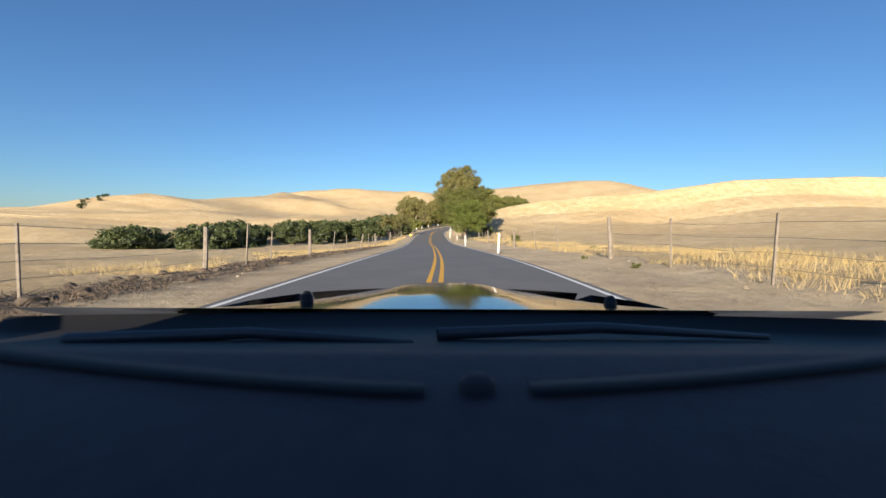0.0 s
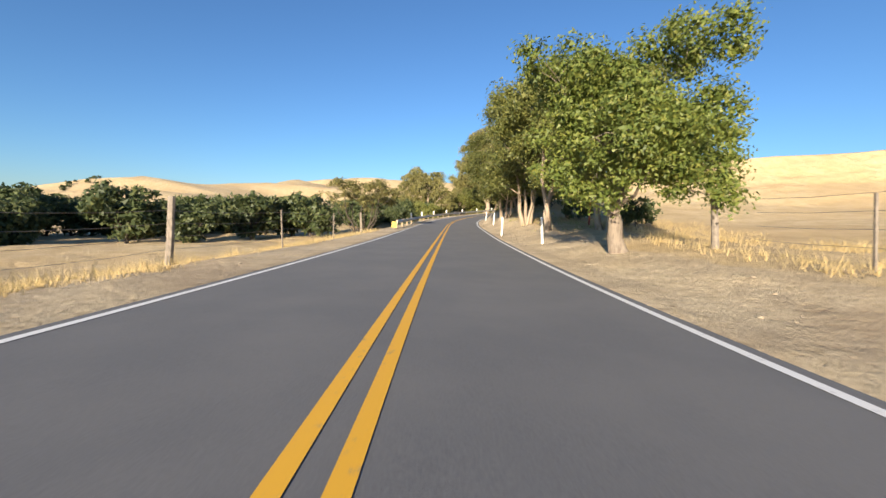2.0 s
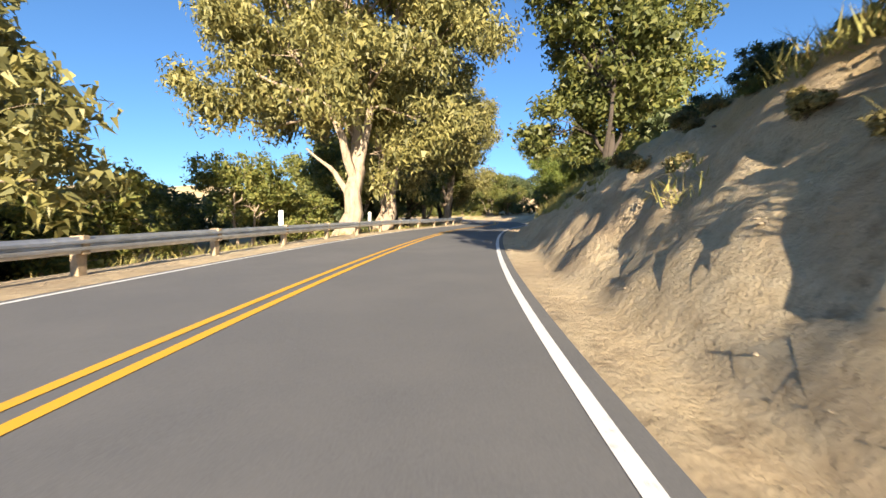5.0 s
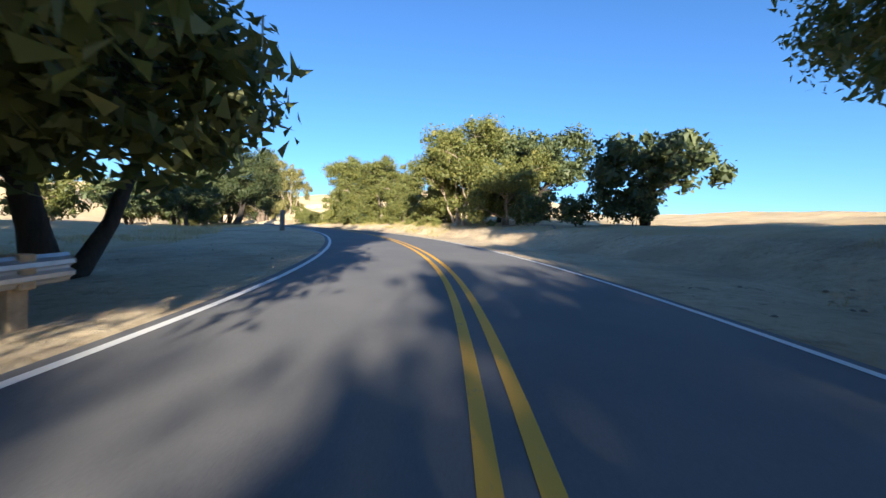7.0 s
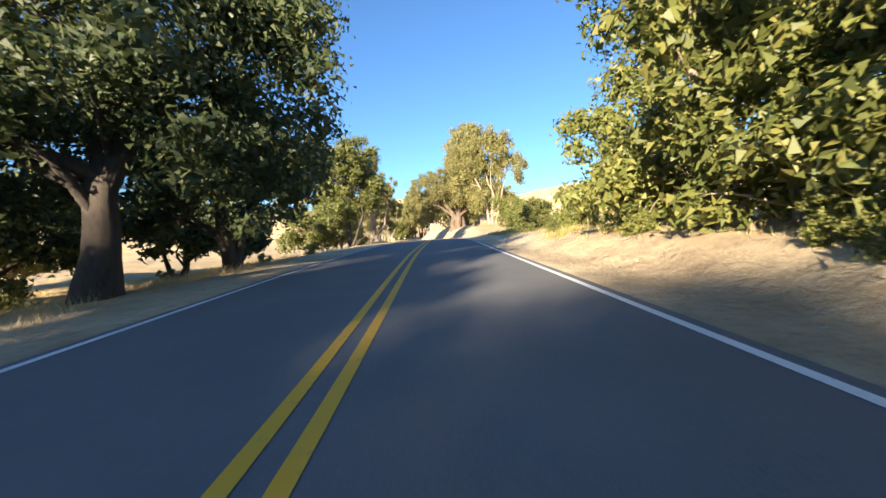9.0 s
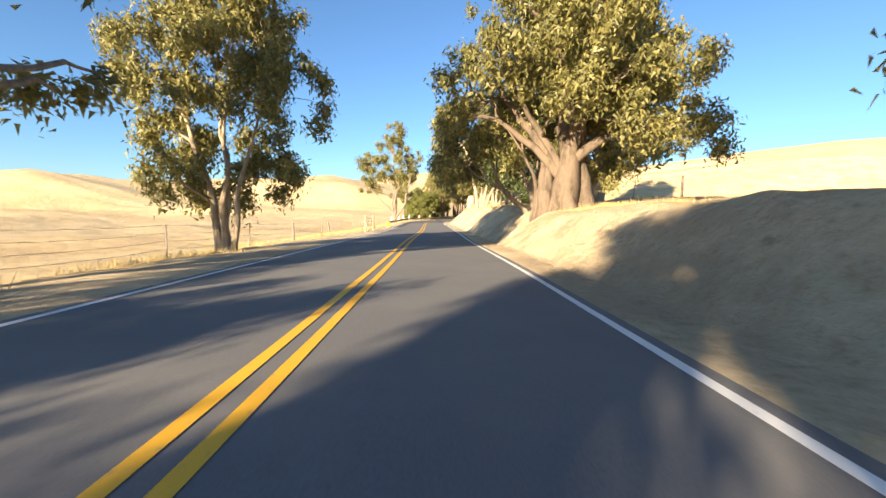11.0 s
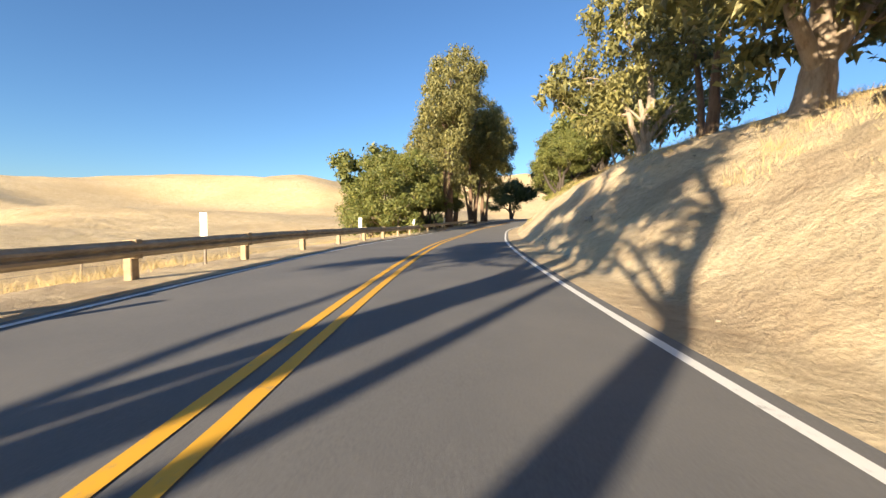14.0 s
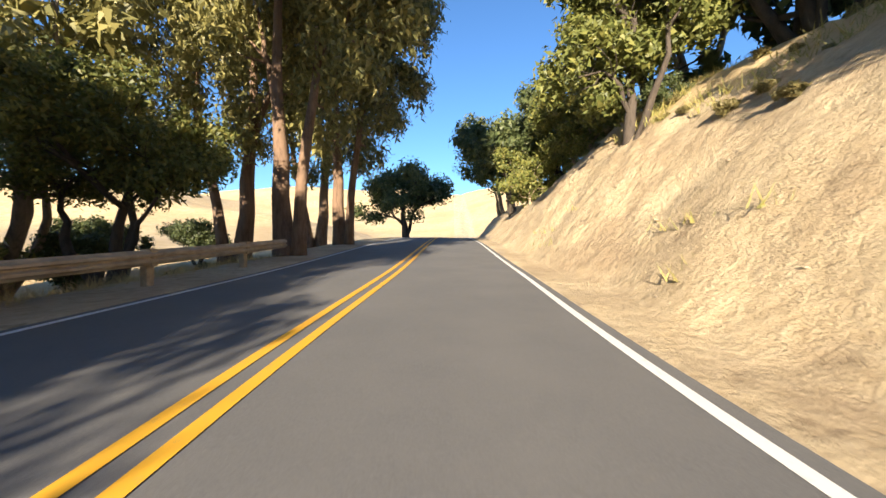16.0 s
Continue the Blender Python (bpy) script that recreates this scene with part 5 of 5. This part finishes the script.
# thick wooden post by the pull-out
x, y, z = spot(287.0, -5.85)
old = tagged(new("wooden_post"), "thick grey wooden post standing in the dirt verge", "post")
v, f = tube([(x, y, z - 0.3), (x, y, z + 0.7), (x + 0.01, y, z + 1.5)], [0.19, 0.18, 0.17], 12, 0.12, 4)
part("shaft", v, f, M_OLDWOOD, old)

# bleached branches fallen under the trees
for k, (s, d, ell, turn) in enumerate(((276.4, 10.2, 2.4, 60), (278.2, 10.8, 1.9, 75), (280.5, 9.6, 1.6, 20), (407, 7.6, 1.3, 80), (461, 6.2, 1.5, 85), (489, 5.8, 1.2, 70))):
    x, y, z = spot(s, d)
    a = radians(turn + heading(s))
    log = tagged(new("fallen_branch"), "bleached crooked branch lying on the bare dirt", "branch")
    ends = [(x + u * ell * math.cos(a), y + u * ell * math.sin(a)) for u in (-0.5, -0.2, 0.1, 0.35, 0.5)]
    pts = []
    for (px, py), w in zip(ends, (0.0, 0.06, -0.05, 0.04, 0.0)):
        lx, ly = px - x, py - y
        t_, n_ = along(np.array([float(s)]))[3][0], along(np.array([float(s)]))[4][0]
        ds, dd = lx * t_[0] + ly * t_[1], lx * n_[0] + ly * n_[1]
        gx_, gy_, gz_ = spot(s + ds, d + dd)
        pts.append((gx_ + w, gy_, gz_ + 0.05))
    v, f = tube(pts, [0.07, 0.065, 0.055, 0.04, 0.02], 8, 0.3, 30 + k)
    part("branch_wood", v, f, M_STUMP, log, "", True)

# pale stumps on the bank
for s, d, r0, tall in ((430.2, 9.4, 0.36, 0.9), (449.2, 9.0, 0.85, 2.5)):
    x, y, z = spot(s, d)
    stump = tagged(new("tree_stump"), "pale broken tree stump on top of the bank", "stump")
    v, f = tube([(x, y, z - 0.4), (x, y, z + 0.3), (x + 0.05, y, z + tall * 0.7), (x + 0.1, y + 0.05, z + tall)], [r0 * 1.25, r0, r0 * 0.92, r0 * 0.7], 14, 0.35, 9)
    part("stump_wood", v, f, M_STUMP, stump, "", True)

# ---- grass, weeds, brush and stones ----


def grass_stuff(name, label, areas, height, width, mat, seed, lean=0.35):
    """Clumps of blades; areas: (s0, s1, d0, d1, clumps)."""
    r = np.random.default_rng(seed)
    out = []
    for s0, s1, d0, d1, n in areas:
        s = r.uniform(s0, s1, n)
        d = r.uniform(d0, d1, n)
        x, y, z, _, _ = lie(s, d)
        keep = fbm(x * 0.35, y * 0.35, 3) > -0.08
        base = np.stack([x, y, z], -1)[keep]
        m = len(base)
        tall = height * r.uniform(0.5, 1.3, m)
        for k in range(9):
            p = base + np.c_[r.normal(0, 0.16, (m, 2)), np.full(m, -0.04)]
            a = r.uniform(0, 2 * np.pi, m)
            w = np.c_[np.cos(a), np.sin(a), np.zeros(m)] * (width * r.uniform(0.6, 1.2, m))[:, None]
            tip = p + np.c_[r.normal(0, lean, (m, 2)) * tall[:, None], tall * r.uniform(0.6, 1.1, m)]
            out.append(np.stack([p - w, p + w, tip], 1))
    v = np.concatenate(out).reshape(-1, 3)
    return tagged(mesh_object(name, v.tolist(), np.arange(len(v)).reshape(-1, 3).tolist(), mat), label, "grass", kind="stuff")


grass_stuff("dry_grass", "pale golden dry grass along the road and fences", (
    (62, 155, -16, -9.4, 4200), (110, 155, -9.4, -5.4, 1800), (62, 135, 7.6, 14, 4200), (135, 180, 9.5, 15, 1000), (255, 345, -15, -9.8, 2200), (300, 345, -9.8, -5.4, 900),
    (352, 412, -10, -5.2, 2200), (412, 510, -10, -5.3, 3200)), 0.34, 0.009, M_STRAW, 61)
grass_stuff("bank_grass", "dry straw grass on top of the dirt bank", (
    (172, 262, 6.6, 12, 6800), (372, 455, 7.2, 11.5, 3600), (455, 520, 9.5, 14, 2600), (295, 345, 6.4, 9, 900)), 0.27, 0.008, M_STRAW, 62)
grass_stuff("weeds", "low yellow green weeds on the slope of the bank", (
    (174, 245, 6.2, 9.8, 6000), (200, 236, 5.6, 8.4, 2600), (205, 258, -9, -5.1, 900), (285, 345, 5.6, 7.5, 900), (484, 512, 4.9, 6.0, 60), (482, 516, 8.0, 12.0, 1400), (140, 165, 6, 11, 200)), 0.34, 0.018, M_WEED, 63, 0.5)
grass_stuff("burnt_brush", "charred brush and dead stalks on the verge", ((58, 113, -10, -5.6, 2200),), 0.16, 0.02, M_CHAR, 64, 1.1)


def stone_stuff(name, label, areas, small, large, mat, seed):
    r = np.random.default_rng(seed)
    g = np.array([(math.cos(a) * math.cos(e), math.sin(a) * math.cos(e), math.sin(e)) for e, o in ((0.15, 0), (0.85, 0.5)) for a in [2 * math.pi * (k + o) / 5 for k in range(5)]])
    shape = np.vstack([g, [(0, 0, 1), (0, 0, -0.5)]])
    tri = np.array([f for k in range(5) for f in ((k, (k + 1) % 5, 5 + k), ((k + 1) % 5, 5 + (k + 1) % 5, 5 + k), (5 + k, 5 + (k + 1) % 5, 10), ((k + 1) % 5, k, 11))])
    verts, faces = [], []
    for s0, s1, d0, d1, n in areas:
        x, y, z, _, _ = lie(r.uniform(s0, s1, n), r.uniform(d0, d1, n))
        size = small + (large - small) * r.random(n) ** 4
        for p, k in zip(np.stack([x, y, z], -1), size):
            faces += (tri + 12 * len(verts)).tolist()
            verts.append(p + shape * r.uniform(0.75, 1.2, (12, 3)) * (k, k, 0.7 * k))
    return tagged(mesh_object(name, np.concatenate(verts).tolist(), faces, mat), label, "stones", kind="stuff")


stone_stuff("stones", "scattered stones and clods on the dirt bank and verge", (
    (62, 175, 4.3, 7.5, 400), (175, 262, 4.2, 8.0, 800), (285, 350, 4.3, 7.5, 300), (372, 520, 4.2, 9, 700), (62, 150, -7, -4.4, 250), (262, 345, -9, -4.2, 150)), 0.012, 0.07, M_STONE, 71)
stone_stuff("charred_clods", "dark burnt clods and brush heaps beside the road", ((58, 112, -9.8, -5.6, 900),), 0.03, 0.22, M_CHAR, 72)


# ---- the car at the start of the road ----
M_CAR = plain("black_car_paint", (0.012, 0.012, 0.014), 0.08, 0.0, 0.1)
M_DASH = plain("soft_dark_dashboard", (0.058, 0.043, 0.048), 0.8, 0.0, 0.12, 30.0, 0.1)
M_WIPER = plain("satin_wiper_paint", (0.05, 0.05, 0.055), 0.4, 0.0, 0.15)
M_VENT = plain("black_vent_plastic", (0.008, 0.008, 0.009), 0.7, 0.0, 0.1)
M_RUBBER = plain("tyre_rubber", (0.02, 0.02, 0.02), 0.85, 0.0, 0.15)
M_RIM = plain("alloy_rim", (0.55, 0.56, 0.58), 0.3, 0.8, 0.05)
M_LAMP = plain("lamp_lens", (0.75, 0.76, 0.78), 0.1, 0.0, 0.04)
M_TAIL = plain("red_lamp_lens", (0.35, 0.01, 0.01), 0.15, 0.0, 0.05)
M_TINT = plain("dark_tinted_pane", (0.02, 0.025, 0.028), 0.05, 0.0, 0.02)


def loft(sections):
    """Skin through cross-sections of equal point count."""
    verts = [p for sec in sections for p in sec]
    n, m = len(sections), len(sections[0])
    return verts, grid_faces(n, m)


def build_car(x, y, z, yaw):
    car = tagged(new("car"), "black car standing in the lane with dark dashboard and glossy bonnet", "car")
    car.matrix_basis = pose(x, y, z, 0, 0, yaw)
    # bonnet with its wings: a crowned sheet from the cowl to the nose
    secs = []
    for u in np.linspace(0, 1, 19):
        row = []
        for w in np.linspace(-1, 1, 41):
            half = 0.93 - 0.12 * u * u
            yy = 1.0 - 0.15 * w * w + 1.1 * u * (1 - 0.12 * w * w)
            rise = 0.966 + 0.031 * w * w - 0.14 * w * w * (u / 0.6) ** 0.9 - 0.082 * u - 0.09 * u**14
            rise += 0.012 * float(step((0.34 - abs(w)) / 0.14)) * min(1.0, u / 0.25)
            row.append((half * w, yy, rise))
        secs.append(row)
    v, f = loft(secs)
    bonnet = part("bonnet", v, f, M_CAR, car, "glossy black bonnet", True)
    for sx, zz in ((-0.415, 0.945), (0.49, 0.935)):
        vv, ff = tube([(sx, 1.2, zz - 0.01), (sx, 1.2, zz + 0.018), (sx, 1.205, zz + 0.03)], [0.02, 0.018, 0.009], 12)
        part("washer_nozzle", vv, ff, M_VENT, bonnet, "small black washer nozzle", True)
    # cowl under the windscreen and the wipers on it
    secs = []
    for k, zz in ((0.0, 1.012), (0.25, 0.986), (0.6, 0.955), (0.88, 0.940), (1.0, 0.958)):
        secs.append([(0.93 * w, 0.47 + (0.53 - 0.15 * w * w) * k, zz + 0.02 * w * w * k) for w in np.linspace(-1, 1, 25)])
    v, f = loft(secs)
    part("cowl", v, f, M_VENT, car, "black plastic cowl", True)
    for x0, x1, yy in ((-0.66, -0.06, 0.72), (-0.02, 0.60, 0.77)):
        v, f = tube([(x0, yy - 0.03, 0.974), ((x0 + x1) / 2, yy + 0.01, 0.977), (x1, yy - 0.02, 0.968)], [0.012, 0.011, 0.006], 8)
        part("wiper", v, f, M_WIPER, car, "grey wiper arm", True)
    # dashboard with two long vents and the round light sensor
    secs = []
    for yy, zz in ((0.48, 1.02), (0.45, 1.034), (0.42, 1.036), (0.34, 1.033), (0.22, 1.03), (0.05, 1.02), (-0.06, 0.985), (-0.10, 0.90), (-0.10, 0.62)):
        secs.append([(0.76 * w, yy + 0.05 * w * w * (yy > 0.3), zz - 0.012 * w * w) for w in np.linspace(-1, 1, 21)])
    v, f = loft(secs)
    dash = part("dashboard", v, f, M_DASH, car, "dark soft-touch dashboard", True)
    for sgn in (-1, 1):
        secs = []
        for k in range(15):
            w = (0.045 + 0.60 * k / 14) * sgn + 0.02
            yy = 0.335 + 0.15 * ((abs(w) - 0.02) / 0.65) ** 1.4
            secs.append([(w, yy + o, 1.0355 + up) for o, up in ((-0.013, 0.0), (-0.010, 0.003), (0.010, 0.003), (0.013, 0.0))])
        v, f = loft(secs)
        vent = part("defroster_vent", v, f, M_VENT, dash, "long black vent slot", True)
    v, f = tube([(0.02, 0.342, 1.03), (0.02, 0.342, 1.041), (0.02, 0.342, 1.047)], [0.017, 0.016, 0.008], 16)
    part("light_sensor", v, f, M_DASH, dash, "small round sensor dome", True)
    # body sides, nose and tail
    for sgn in (-1, 1):
        secs = []
        for yy, half, low, high in ((2.12, 0.60, 0.42, 0.74), (1.95, 0.76, 0.30, 0.84), (1.62, 0.84, 0.28, 0.87), (1.0, 0.88, 0.26, 0.91), (0.5, 0.89, 0.24, 0.96), (-0.6, 0.90, 0.24, 0.99), (-1.5, 0.89, 0.26, 1.02), (-2.1, 0.84, 0.32, 1.02), (-2.42, 0.66, 0.42, 0.98)):
            secs.append([(sgn * half * k, yy, low + (high - low) * h) for k, h in ((0.93, 0.0), (0.99, 0.15), (1.0, 0.5), (0.985, 0.8), (0.93, 1.0))])
        v, f = loft(secs)
        part("body_side", v, f, M_CAR, car, "glossy black side panel", True)
        for yy in (1.28, -1.42):
            a = np.linspace(0, 2 * np.pi, 24, endpoint=False)
            secs = [[(sgn * (0.79 + o), yy + rr * math.cos(k), 0.33 + rr * math.sin(k)) for k in list(a) + [0]] for o, rr in ((-0.09, 0.2), (-0.09, 0.31), (-0.06, 0.33), (0.09, 0.33), (0.12, 0.31), (0.12, 0.21))]
            v, f = loft(secs)
            wheel = part("wheel", v, f, M_RUBBER, car, "black tyre", True)
            secs = [[(sgn * (0.79 + o), yy + rr * math.cos(k), 0.33 + rr * math.sin(k)) for k in list(a) + [0]] for o, rr in ((0.10, 0.22), (0.115, 0.2), (0.09, 0.17), (0.10, 0.06), (0.11, 0.005))]
            v, f = loft(secs)
            part("rim", v, f, M_RIM, wheel, "silver alloy rim", True)
        v, f = loft([[(sgn * (0.50 + 0.2 * k), 2.12 - 0.13 * k + o, 0.68 + 0.11 * h) for k in (0, 0.33, 0.66, 1)] for h, o in ((0, 0.0), (0.5, 0.02), (1, -0.05))])
        part("headlight", v, f, M_LAMP, car, "clear headlight lens", True)
        v, f = loft([[(sgn * (0.52 + 0.22 * k), -2.40 + 0.16 * k - o, 0.78 + 0.16 * h) for k in (0, 0.33, 0.66, 1)] for h, o in ((0, 0.0), (0.5, 0.02), (1, 0.0))])
        part("tail_light", v, f, M_TAIL, car, "red tail light", True)
        # pillars and side panes
        for a0, b0 in (((0.80, 0.50, 0.97), (0.60, -0.42, 1.44)), ((0.83, -0.75, 0.98), (0.62, -0.85, 1.46)), ((0.80, -2.0, 1.0), (0.60, -1.55, 1.42))):
            v, f = tube([(sgn * a0[0], a0[1], a0[2]), (sgn * (a0[0] * 0.55 + b0[0] * 0.45), (a0[1] + b0[1]) / 2, (a0[2] + b0[2]) / 2 + 0.01), (sgn * b0[0], b0[1], b0[2])], [0.045, 0.042, 0.04], 8)
            part("pillar", v, f, M_CAR, car, "", True)
        for q in (((0.82, 0.30, 0.985), (0.83, -0.70, 0.99), (0.625, -0.80, 1.44), (0.61, -0.40, 1.42)), ((0.83, -0.80, 0.99), (0.80, -1.9, 1.01), (0.615, -1.52, 1.41), (0.625, -0.88, 1.45))):
            vv = [(sgn * a, b, c) for a, b, c in q] + [(sgn * (a - 0.006), b, c) for a, b, c in q]
            part("side_pane", vv, [(0, 1, 2, 3), (7, 6, 5, 4), (0, 4, 5, 1), (1, 5, 6, 2), (2, 6, 7, 3), (3, 7, 4, 0)], M_TINT, car, "dark tinted side window")
        v, f = tube([(sgn * 0.86, 0.34, 1.02), (sgn * 0.97, 0.36, 1.04), (sgn * 1.03, 0.36, 1.04)], [0.02, 0.075, 0.06], 10)
        part("door_mirror", v, f, M_CAR, car, "black door mirror", True)
    v, f = loft([[(0.70 * w, yy, zz + 0.05 * (1 - w * w)) for w in np.linspace(-1, 1, 13)] for yy, zz in ((-0.36, 1.42), (-0.6, 1.455), (-1.0, 1.46), (-1.4, 1.44), (-1.58, 1.425), (-1.72, 1.39))])
    part("roof", v, f, M_CAR, car, "black roof", True)
    v, f = loft([[(0.8 * w, yy, zz + 0.03 * (1 - w * w)) for w in np.linspace(-1, 1, 13)] for yy, zz in ((-1.60, 1.40), (-2.02, 1.03), (-2.40, 0.99), (-2.46, 0.75), (-2.44, 0.45))])
    part("tail", v, f, M_CAR, car, "black tailgate and rear bumper", True)
    v, f = loft([[((0.62 + 0.02 * h) * w, 2.16 - 0.16 * w * w + o, 0.38 + 0.47 * h) for w in np.linspace(-1, 1, 15)] for h, o in ((0, 0.0), (0.3, 0.05), (0.6, 0.04), (0.85, 0.0), (1.0, -0.06))])
    part("front_bumper", v, f, M_CAR, car, "black front bumper with grille", True)
    return car


build_car(0.01, 0.0, 0.025, 1.6)
